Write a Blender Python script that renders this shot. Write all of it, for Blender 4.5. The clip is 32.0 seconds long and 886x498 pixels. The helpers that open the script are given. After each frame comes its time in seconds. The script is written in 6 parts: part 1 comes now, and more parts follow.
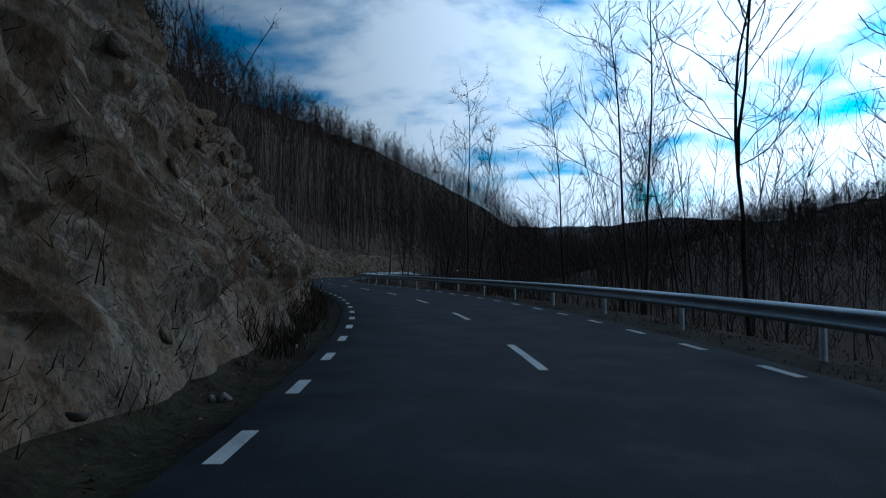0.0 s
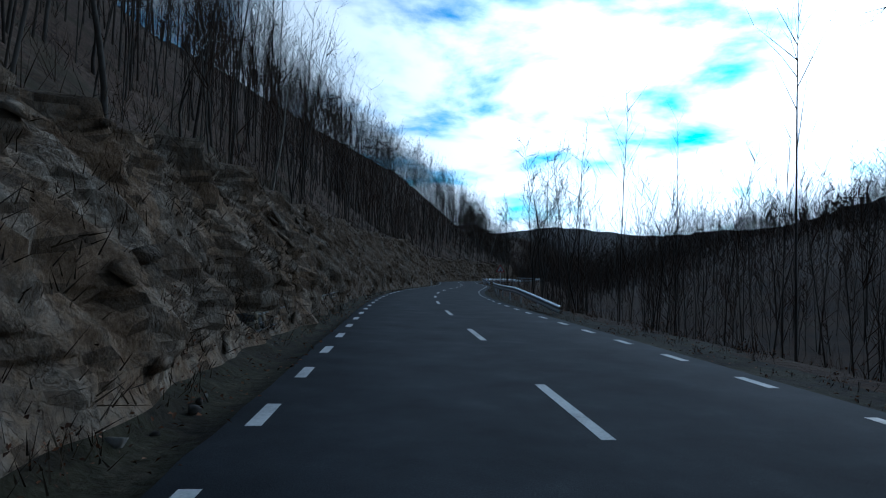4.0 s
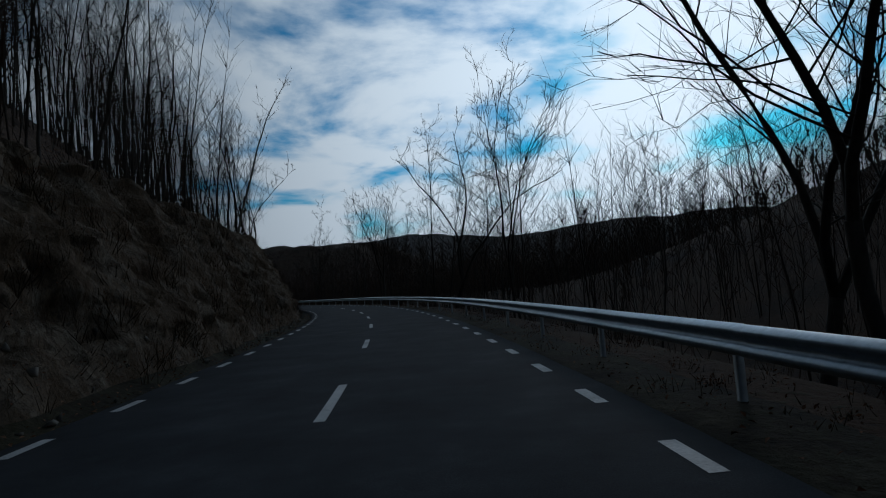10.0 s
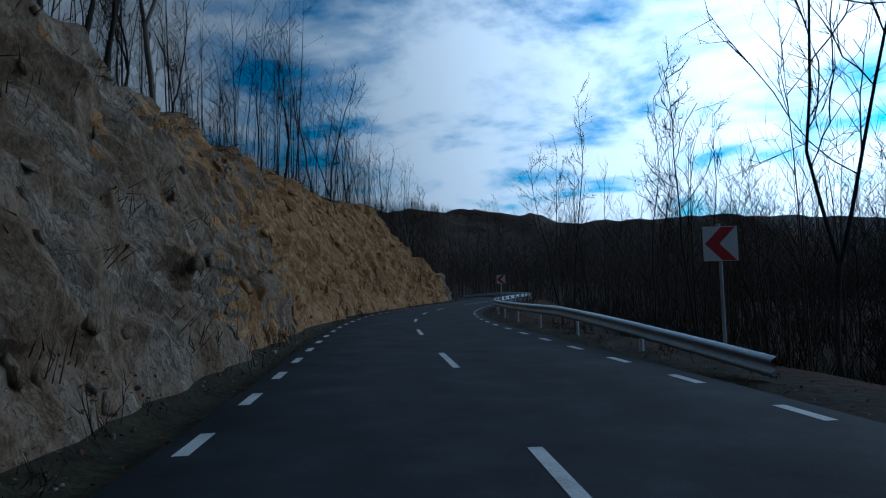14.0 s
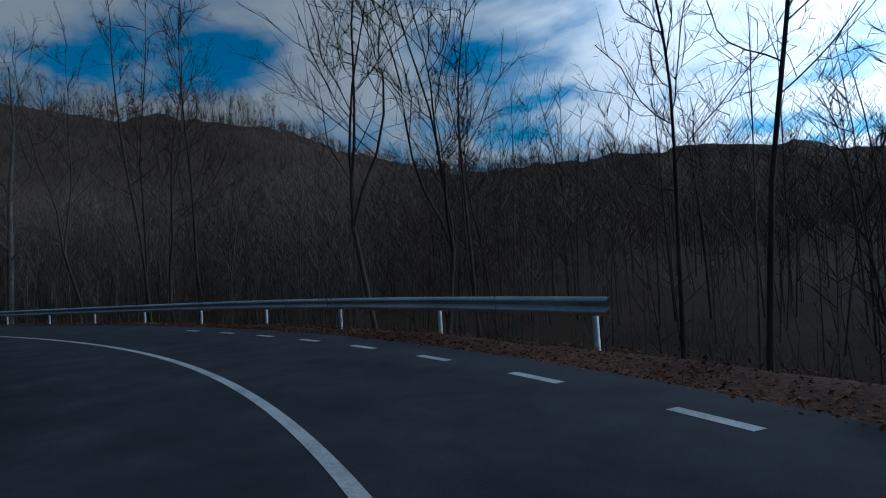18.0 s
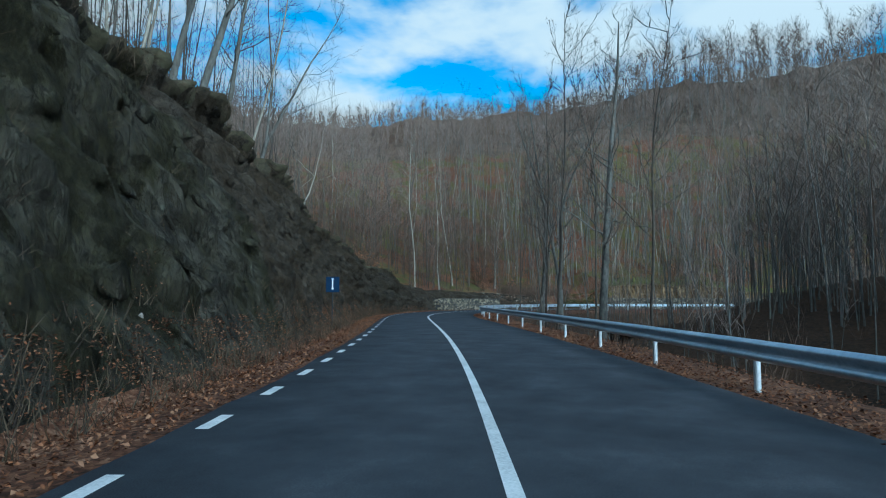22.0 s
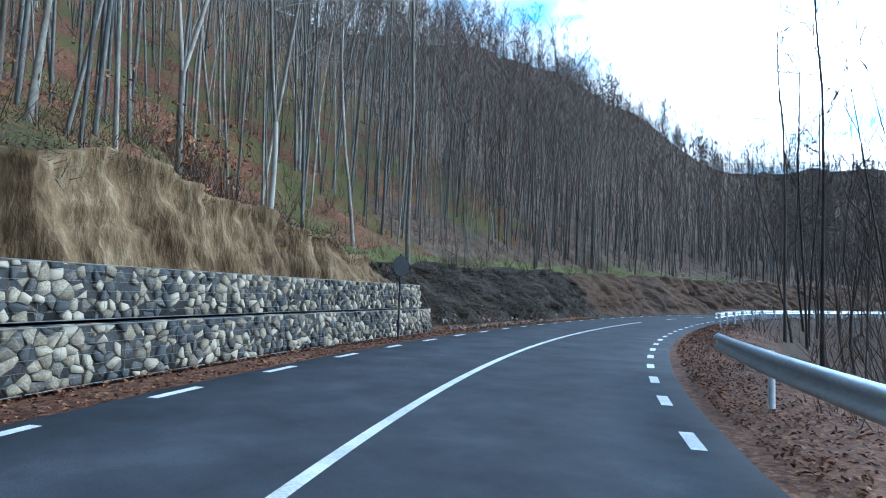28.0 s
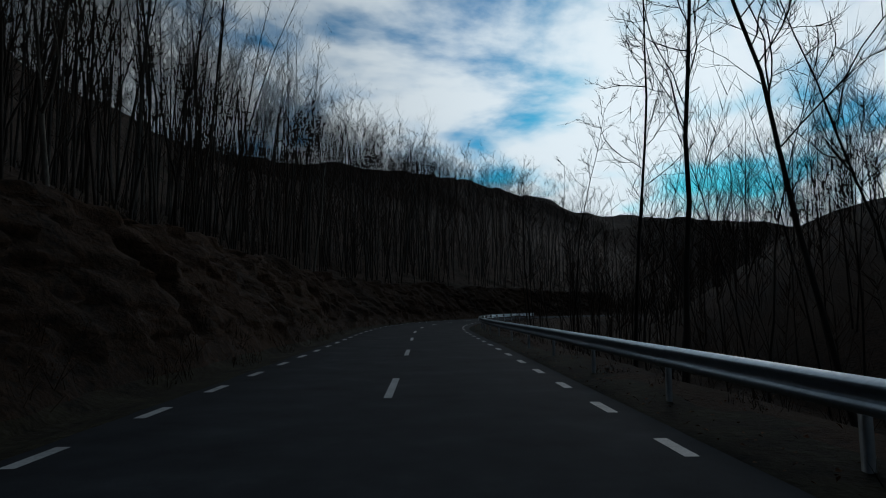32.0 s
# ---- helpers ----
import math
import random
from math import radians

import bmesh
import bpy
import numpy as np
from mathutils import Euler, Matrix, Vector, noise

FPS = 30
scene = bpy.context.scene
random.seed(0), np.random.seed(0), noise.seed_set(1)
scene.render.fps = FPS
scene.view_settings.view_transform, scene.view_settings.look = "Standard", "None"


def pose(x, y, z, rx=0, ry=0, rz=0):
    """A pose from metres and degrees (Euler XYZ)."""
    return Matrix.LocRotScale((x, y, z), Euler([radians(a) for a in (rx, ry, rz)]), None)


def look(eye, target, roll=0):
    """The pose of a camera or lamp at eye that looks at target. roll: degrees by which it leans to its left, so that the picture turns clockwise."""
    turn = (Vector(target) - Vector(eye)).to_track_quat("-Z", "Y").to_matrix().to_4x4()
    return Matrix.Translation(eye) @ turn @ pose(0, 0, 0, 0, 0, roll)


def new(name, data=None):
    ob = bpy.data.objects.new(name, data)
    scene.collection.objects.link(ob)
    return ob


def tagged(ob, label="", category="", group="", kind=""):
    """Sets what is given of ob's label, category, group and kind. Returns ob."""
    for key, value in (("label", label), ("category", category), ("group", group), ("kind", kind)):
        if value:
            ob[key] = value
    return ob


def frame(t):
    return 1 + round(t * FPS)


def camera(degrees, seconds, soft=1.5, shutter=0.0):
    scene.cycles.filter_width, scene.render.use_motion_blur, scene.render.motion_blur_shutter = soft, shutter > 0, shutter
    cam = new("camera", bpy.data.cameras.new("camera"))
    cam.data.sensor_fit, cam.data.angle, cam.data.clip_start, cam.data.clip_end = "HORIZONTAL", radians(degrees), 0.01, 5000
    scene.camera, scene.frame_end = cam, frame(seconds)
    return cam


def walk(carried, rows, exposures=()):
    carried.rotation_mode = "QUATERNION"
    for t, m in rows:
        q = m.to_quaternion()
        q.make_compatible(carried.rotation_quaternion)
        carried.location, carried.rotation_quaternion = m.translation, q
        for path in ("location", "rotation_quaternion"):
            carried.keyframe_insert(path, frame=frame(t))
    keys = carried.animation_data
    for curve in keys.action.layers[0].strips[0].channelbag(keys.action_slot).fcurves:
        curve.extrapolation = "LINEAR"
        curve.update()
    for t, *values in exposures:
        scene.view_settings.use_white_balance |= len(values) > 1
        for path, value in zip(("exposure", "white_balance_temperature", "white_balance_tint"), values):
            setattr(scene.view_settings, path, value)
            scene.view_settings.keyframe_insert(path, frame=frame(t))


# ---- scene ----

# ------------------------------------------------------------------ camera
EYE = 1.30
ROWS = (
    (0.00, -4.87, 15.24, 21.65, 1.84, -0.24),
    (0.25, -7.72, 21.92, 24.69, 2.01, -0.33),
    (0.50, -11.17, 28.31, 27.68, 2.18, -0.41),
    (0.75, -15.05, 34.41, 31.02, 2.35, -0.49),
    (1.00, -19.20, 40.31, 33.41, 2.52, -0.57),
    (1.25, -23.45, 46.11, 33.32, 2.30, 0.77),
    (1.50, -27.76, 51.90, 31.80, 2.08, 2.11),
    (1.75, -32.09, 57.75, 29.20, 1.86, 3.45),
    (2.00, -36.31, 63.76, 26.08, 1.65, 4.79),
    (2.25, -40.11, 70.12, 22.94, 1.77, 4.06),
    (2.50, -43.12, 76.95, 19.61, 1.89, 3.32),
    (2.75, -45.31, 84.16, 16.56, 2.01, 2.59),
    (3.00, -47.10, 91.56, 14.25, 2.14, 1.86),
    (3.25, -49.09, 98.99, 12.90, 2.38, 1.59),
    (3.50, -51.25, 106.35, 11.87, 2.63, 1.33),
    (3.75, -53.13, 113.64, 10.78, 2.55, 1.33),
    (4.00, -54.72, 120.88, 9.75, 2.48, 1.33),
    (4.25, -56.13, 128.10, 8.77, 2.40, 1.33),
    (4.50, -57.45, 135.33, 7.88, 2.33, 1.33),
    (4.75, -58.71, 142.59, 7.07, 2.25, 1.33),
    (5.00, -59.93, 149.90, 6.37, 2.18, 1.33),
    (5.25, -61.08, 157.29, 5.77, 2.10, 1.33),
    (5.50, -62.20, 164.80, 5.29, 2.03, 1.33),
    (5.75, -63.30, 172.46, 4.96, 1.94, 1.91),
    (6.00, -64.15, 180.19, 4.66, 1.86, 2.49),
    (6.25, -64.70, 187.92, 4.37, 1.89, 2.80),
    (6.50, -65.29, 195.66, 3.86, 1.92, 3.12),
    (6.75, -66.16, 203.36, 3.04, 1.95, 3.43),
    (7.00, -67.25, 210.94, 1.56, 1.98, 3.74),
    (7.25, -68.11, 218.39, -1.29, 1.99, 3.74),
    (7.50, -68.23, 225.71, -4.47, 2.00, 3.74),
    (7.75, -67.54, 232.97, -7.24, 2.76, 0.55),
    (8.00, -66.30, 240.28, -9.40, 3.31, -1.54),
    (8.25, -64.95, 247.77, -10.30, 3.32, -1.80),
    (8.50, -63.69, 255.39, -10.44, 3.33, -2.07),
    (8.75, -62.57, 263.07, -10.06, 3.33, -2.33),
    (9.00, -61.54, 270.75, -9.29, 3.34, -2.59),
    (9.25, -60.56, 278.42, -8.31, 3.42, -3.04),
    (9.50, -59.69, 286.11, -7.13, 3.49, -3.49),
    (9.75, -58.96, 293.81, -5.84, 3.57, -3.94),
    (10.00, -58.49, 301.53, -4.37, 3.64, -4.39),
    (10.25, -58.38, 309.28, -2.59, 3.55, -4.13),
    (10.50, -58.57, 317.02, -0.55, 3.46, -3.86),
    (10.75, -58.99, 324.72, 1.58, 3.36, -3.60),
    (11.00, -59.61, 332.36, 3.61, 3.27, -3.34),
    (11.25, -60.43, 339.90, 5.45, 3.38, -3.46),
    (11.50, -61.52, 347.35, 7.34, 3.49, -3.59),
    (11.75, -62.91, 354.71, 9.45, 3.60, -3.71),
    (12.00, -64.66, 361.98, 11.67, 3.71, -3.83),
    (12.25, -66.71, 369.13, 13.90, 3.58, -3.61),
    (12.50, -68.99, 376.18, 16.28, 3.46, -3.38),
    (12.75, -71.48, 383.13, 19.11, 3.34, -3.16),
    (13.00, -74.23, 389.98, 21.79, 3.21, -2.93),
    (13.25, -77.36, 396.66, 23.76, 3.42, -2.59),
    (13.50, -80.80, 403.18, 25.09, 3.63, -2.25),
    (13.75, -84.33, 409.60, 25.59, 3.83, -1.90),
    (14.00, -87.79, 415.96, 25.49, 4.04, -1.56),
    (14.25, -91.08, 422.43, 24.92, 3.76, -0.79),
    (14.50, -94.25, 428.99, 23.89, 3.48, -0.03),
    (14.75, -97.26, 435.49, 22.45, 3.21, 0.74),
    (15.00, -100.05, 441.75, 20.49, 2.93, 1.51),
    (15.25, -102.61, 447.79, 17.45, 3.11, 1.43),
    (15.50, -104.74, 453.84, 14.66, 3.28, 1.34),
    (15.75, -106.37, 459.92, 13.67, 3.15, 0.66),
    (16.00, -107.67, 465.93, 14.18, 3.03, -0.01),
    (16.25, -108.82, 471.85, 15.94, 2.90, -0.69),
    (16.50, -109.98, 477.67, 18.75, 2.77, -1.37),
    (16.75, -111.34, 483.41, 22.37, 2.65, -2.05),
    (17.00, -113.15, 489.01, 26.58, 2.52, -2.73),
    (17.25, -115.68, 494.35, 31.16, 2.39, -3.41),
    (17.50, -119.16, 499.11, 35.88, 2.26, -4.09),
    (17.75, -123.66, 502.84, 40.85, 2.25, -3.89),
    (18.00, -128.59, 505.42, 46.36, 2.24, -3.70),
    (18.25, -133.44, 507.29, 52.84, 2.65, -3.94),
    (18.50, -138.31, 508.64, 60.14, 3.05, -4.18),
    (18.75, -143.28, 509.47, 67.54, 3.46, -4.41),
    (19.00, -148.41, 509.66, 74.29, 3.87, -4.65),
    (19.25, -153.64, 509.26, 80.26, 4.11, -4.03),
    (19.50, -158.88, 508.51, 85.86, 4.35, -3.40),
    (19.75, -164.02, 507.49, 91.09, 4.59, -2.78),
    (20.00, -168.97, 506.26, 96.03, 4.83, -2.16),
    (20.25, -173.69, 504.87, 100.99, 4.83, -1.69),
    (20.50, -178.24, 503.35, 105.28, 4.83, -1.23),
    (20.75, -182.66, 501.70, 108.03, 4.83, -0.77),
    (21.00, -186.97, 499.94, 110.03, 4.83, -0.31),
    (21.25, -191.15, 498.06, 111.81, 4.84, -0.18),
    (21.50, -195.21, 496.11, 113.32, 4.85, -0.06),
    (21.75, -199.20, 494.08, 114.76, 4.86, 0.06),
    (22.00, -203.20, 492.00, 115.92, 4.87, 0.18),
    (22.25, -207.20, 489.86, 116.58, 4.88, 0.21),
    (22.50, -211.18, 487.64, 117.04, 4.88, 0.23),
    (22.75, -215.14, 485.38, 117.57, 4.89, 0.25),
    (23.00, -219.12, 483.08, 117.95, 4.90, 0.27),
    (23.25, -223.13, 480.71, 118.14, 4.86, 0.91),
    (23.50, -227.16, 478.29, 117.89, 4.82, 1.54),
    (23.75, -231.22, 475.93, 116.78, 4.78, 2.18),
    (24.00, -235.31, 473.72, 115.22, 4.74, 2.82),
    (24.25, -239.52, 471.76, 113.55, 4.71, 3.01),
    (24.50, -243.73, 470.06, 111.52, 4.67, 3.21),
    (24.75, -247.63, 468.72, 108.85, 4.49, 3.44),
    (25.00, -251.21, 467.83, 105.52, 4.31, 3.68),
    (25.25, -254.54, 467.32, 101.66, 4.13, 3.91),
    (25.50, -257.69, 467.12, 97.38, 3.95, 4.15),
    (25.75, -260.78, 467.16, 92.79, 3.77, 4.38),
    (26.00, -263.91, 467.46, 88.03, 3.59, 4.62),
    (26.25, -267.18, 468.03, 83.20, 3.42, 4.85),
    (26.50, -270.69, 468.94, 78.42, 3.24, 5.09),
    (26.75, -274.28, 470.28, 73.68, 2.99, 4.90),
    (27.00, -277.86, 472.05, 68.71, 2.75, 4.71),
    (27.25, -280.77, 473.89, 63.35, 3.14, 3.98),
    (27.50, -283.61, 475.99, 57.77, 3.53, 3.24),
    (27.75, -287.23, 479.01, 52.08, 3.92, 2.51),
    (28.00, -291.21, 483.02, 46.32, 4.31, 1.77),
    (28.25, -294.73, 487.39, 40.48, 4.54, 2.55),
    (28.50, -297.85, 492.04, 34.86, 4.78, 3.32),
    (28.75, -300.44, 496.66, 29.79, 5.01, 4.10),
    (29.00, -302.69, 501.47, 25.09, 5.24, 4.87),
    (29.25, -304.63, 506.36, 20.63, 5.10, 4.63),
    (29.50, -306.33, 511.34, 16.50, 4.95, 4.38),
    (29.75, -307.84, 516.44, 12.84, 4.80, 4.14),
    (30.00, -309.14, 521.71, 9.41, 4.66, 3.90),
    (30.25, -310.13, 527.15, 5.92, 5.01, 3.21),
    (30.50, -310.73, 532.73, 2.74, 5.37, 2.52),
    (30.75, -310.97, 538.40, 0.25, 5.73, 1.83),
    (31.00, -310.96, 544.15, -1.83, 6.08, 1.14),
    (31.25, -310.79, 550.03, -3.63, 6.01, 0.78),
    (31.50, -310.51, 556.03, -5.10, 5.94, 0.43),
    (31.75, -310.13, 562.09, -6.44, 5.88, 0.08),
    (32.00, -309.68, 568.13, -7.84, 5.81, -0.28),

)
cam = camera(73.9, 32.0, soft=1.1)
EXPOSE = (
    (0.0, -3.95, 5100, 7), (2.0, -3.5, 5100, 7), (6.0, -4.15, 5400, 9), (8.0, -5.0, 5800, 10), (11.5, -5.05, 5700, 10), (13.0, -4.4, 5100, 7), (15.5, -3.7, 4900, 6), (18.0, -3.35, 5300, 10), (19.0, -2.0, 5300, 5),
    (20.0, -1.5, 5250, -4), (22.0, -1.55, 5300, -2), (24.5, -1.55, 5250, 4), (26.5, -1.05, 5100, 8), (28.0, -0.8, 5200, 8), (29.0, -2.95, 5600, 10), (30.0, -4.6, 6000, 10), (32.0, -5.1, 6200, 10),
)
walk(cam, [(t, pose(x, y, EYE, 90 + p, 0, w) @ pose(0, 0, 0, 0, 0, r)) for t, x, y, w, p, r in ROWS], EXPOSE)

# ------------------------------------------------------------------ light
SUN_AZ, SUN_EL = radians(29), radians(20)      # clockwise from +y, above the horizon
SUN_DIR = Vector((math.sin(SUN_AZ) * math.cos(SUN_EL), math.cos(SUN_AZ) * math.cos(SUN_EL), math.sin(SUN_EL)))


def make_world():
    w = bpy.data.worlds.new("sky")
    scene.world = w
    w.use_nodes = True
    nt = w.node_tree
    nt.nodes.clear()
    n, l = nt.nodes.new, nt.links.new
    out = n("ShaderNodeOutputWorld")
    sky = n("ShaderNodeTexSky")
    sky.sky_type, sky.sun_disc = "NISHITA", False
    sky.sun_elevation, sky.sun_rotation = SUN_EL, SUN_AZ
    sky.air_density, sky.dust_density, sky.ozone_density = 1.0, 0.3, 3.0
    hs = n("ShaderNodeHueSaturation")
    hs.inputs["Hue"].default_value = 0.48
    hs.inputs["Saturation"].default_value = 1.9
    l(sky.outputs[0], hs.inputs["Color"])
    blue = n("ShaderNodeBackground")
    blue.inputs["Strength"].default_value = 0.12
    cyan = n("ShaderNodeMix")
    cyan.data_type, cyan.blend_type = "RGBA", "MULTIPLY"
    cyan.inputs["Factor"].default_value = 1.0
    for sock in cyan.inputs:
        if sock.type == "RGBA" and sock.name == "B":
            sock.default_value = (0.22, 1.12, 1.2, 1)
        if sock.type == "RGBA" and sock.name == "A":
            l(hs.outputs[0], sock)
    for sock in cyan.outputs:
        if sock.type == "RGBA":
            l(sock, blue.inputs["Color"])
    co = n("ShaderNodeTexCoord")
    sep = n("ShaderNodeSeparateXYZ")
    l(co.outputs["Generated"], sep.inputs[0])
    up = n("ShaderNodeMath")
    up.operation = "ADD"
    up.inputs[1].default_value = 0.16
    l(sep.outputs["Z"], up.inputs[0])
    top = n("ShaderNodeMath")
    top.operation = "MAXIMUM"
    top.inputs[1].default_value = 0.05
    l(up.outputs[0], top.inputs[0])
    cx, cy = n("ShaderNodeMath"), n("ShaderNodeMath")
    for node, axis in ((cx, "X"), (cy, "Y")):
        node.operation = "DIVIDE"
        l(sep.outputs[axis], node.inputs[0])
        l(top.outputs[0], node.inputs[1])
    comb = n("ShaderNodeCombineXYZ")
    l(cx.outputs[0], comb.inputs[0])
    l(cy.outputs[0], comb.inputs[1])
    no = n("ShaderNodeTexNoise")
    no.inputs["Scale"].default_value = 1.5
    no.inputs["Detail"].default_value = 9
    no.inputs["Roughness"].default_value = 0.56
    no.inputs["Distortion"].default_value = 0.22
    l(comb.outputs[0], no.inputs["Vector"])
    # more cloud towards the sun
    dot = n("ShaderNodeVectorMath")
    dot.operation = "DOT_PRODUCT"
    dot.inputs[1].default_value = SUN_DIR
    l(co.outputs["Generated"], dot.inputs[0])
    near = n("ShaderNodeMapRange")
    near.inputs["From Min"].default_value, near.inputs["From Max"].default_value = 0.45, 1.0
    near.inputs["To Min"].default_value, near.inputs["To Max"].default_value = 0.055, 0.09
    l(dot.outputs["Value"], near.inputs["Value"])
    add = n("ShaderNodeMath")
    add.operation = "ADD"
    l(no.outputs["Fac"], add.inputs[0])
    l(near.outputs[0], add.inputs[1])
    low = n("ShaderNodeMapRange")
    low.inputs["From Min"].default_value, low.inputs["From Max"].default_value = 0.02, 0.21
    low.inputs["To Min"].default_value, low.inputs["To Max"].default_value = 0.19, 0.0
    l(sep.outputs["Z"], low.inputs["Value"])
    more = n("ShaderNodeMath")
    more.operation = "ADD"
    l(add.outputs[0], more.inputs[0])
    l(low.outputs[0], more.inputs[1])
    ramp = n("ShaderNodeMapRange")
    ramp.interpolation_type = "SMOOTHSTEP"
    ramp.inputs["From Min"].default_value, ramp.inputs["From Max"].default_value = 0.43, 0.64
    l(more.outputs[0], ramp.inputs["Value"])
    glow = n("ShaderNodeMapRange")
    near01 = n("ShaderNodeMapRange")
    near01.inputs["From Min"].default_value, near01.inputs["From Max"].default_value = -0.3, 1.0
    l(dot.outputs["Value"], near01.inputs["Value"])
    bend = n("ShaderNodeMath")
    bend.operation = "POWER"
    bend.inputs[1].default_value = 4.2
    l(near01.outputs[0], bend.inputs[0])
    glow.inputs["To Min"].default_value, glow.inputs["To Max"].default_value = 2.4, 31.0
    l(bend.outputs[0], glow.inputs["Value"])
    dim = n("ShaderNodeMapRange")
    dim.interpolation_type = "SMOOTHSTEP"
    dim.inputs["From Min"].default_value, dim.inputs["From Max"].default_value = 0.48, 0.8
    dim.inputs["To Min"].default_value, dim.inputs["To Max"].default_value = 1.0, 0.35
    l(sep.outputs["Z"], dim.inputs["Value"])
    dimmed = n("ShaderNodeMath")
    dimmed.operation = "MULTIPLY"
    l(glow.outputs[0], dimmed.inputs[0])
    l(dim.outputs[0], dimmed.inputs[1])
    lift = n("ShaderNodeMapRange")
    lift.inputs["To Min"].default_value, lift.inputs["To Max"].default_value = 0.50, 2.0
    l(bend.outputs[0], lift.inputs["Value"])
    l(lift.outputs[0], blue.inputs["Strength"])
    cloud = n("ShaderNodeBackground")
    cloud.inputs["Color"].default_value = (0.88, 0.97, 1.0, 1)
    l(dimmed.outputs[0], cloud.inputs["Strength"])
    mix = n("ShaderNodeMixShader")
    l(ramp.outputs[0], mix.inputs[0])
    l(blue.outputs[0], mix.inputs[1])
    l(cloud.outputs[0], mix.inputs[2])
    l(mix.outputs[0], out.inputs[0])


make_world()
sun = new("sun", bpy.data.lights.new("sun", "SUN"))
sun.data.energy, sun.data.angle, sun.data.color = 4.5, radians(10), (1.0, 0.94, 0.86)
sun.matrix_world = look(SUN_DIR * 100, (0, 0, 0))

# ------------------------------------------------------------------ materials


def material(name, rough=0.85, metal=0.0):
    m = bpy.data.materials.new(name)
    m.use_nodes = True
    b = m.node_tree.nodes["Principled BSDF"]
    b.inputs["Roughness"].default_value, b.inputs["Metallic"].default_value = rough, metal
    if rough > 0.7:
        b.inputs["Specular IOR Level"].default_value = 0.12
    return m, m.node_tree, b


def earthy(name, stops, scale=1.0, fine=14.0, rough=0.9, bump=0.5, stretch=(1, 1, 1), per=0.0, metal=0.0, reach=0.05):
    """A surface of several colours mixed by noise at two scales, with relief. per: how much the tone varies from piece to piece."""
    m, nt, b = material(name, rough, metal)
    n, l = nt.nodes.new, nt.links.new
    co, mp = n("ShaderNodeTexCoord"), n("ShaderNodeMapping")
    mp.inputs["Scale"].default_value = stretch
    l(co.outputs["Object"], mp.inputs[0])
    big, small = n("ShaderNodeTexNoise"), n("ShaderNodeTexNoise")
    for node, sc, de in ((big, scale, 6), (small, fine, 8)):
        node.inputs["Scale"].default_value, node.inputs["Detail"].default_value = sc, de
        node.inputs["Roughness"].default_value = 0.62
        l(mp.outputs[0], node.inputs["Vector"])
    mix = n("ShaderNodeMix")
    mix.inputs["Factor"].default_value = 0.45
    l(big.outputs["Fac"], mix.inputs["A"])
    l(small.outputs["Fac"], mix.inputs["B"])
    src = mix.outputs["Result"]
    if per:
        info = n("ShaderNodeObjectInfo")
        geo = n("ShaderNodeNewGeometry")
        both = n("ShaderNodeMath")
        both.operation = "ADD"
        l(info.outputs["Random"], both.inputs[0])
        l(geo.outputs["Random Per Island"], both.inputs[1])
        frac = n("ShaderNodeMath")
        frac.operation = "FRACT"
        l(both.outputs[0], frac.inputs[0])
        mr = n("ShaderNodeMapRange")
        mr.inputs["To Min"].default_value, mr.inputs["To Max"].default_value = -per, per
        l(frac.outputs[0], mr.inputs["Value"])
        ad = n("ShaderNodeMath")
        ad.operation = "ADD"
        l(src, ad.inputs[0])
        l(mr.outputs[0], ad.inputs[1])
        src = ad.outputs[0]
    ramp = n("ShaderNodeValToRGB")
    el = ramp.color_ramp.elements
    lo, hi = 0.37, 0.63
    for i, c in enumerate(stops):
        pos = lo + (hi - lo) * i / max(1, len(stops) - 1)
        e = el[i] if i < 2 else el.new(pos)
        e.position, e.color = pos, (*c, 1)
    l(src, ramp.inputs[0])
    l(ramp.outputs[0], b.inputs["Base Color"])
    if bump:
        bp = n("ShaderNodeBump")
        bp.inputs["Strength"].default_value, bp.inputs["Distance"].default_value = bump, reach
        l(small.outputs["Fac"], bp.inputs["Height"])
        l(bp.outputs[0], b.inputs["Normal"])
    return m


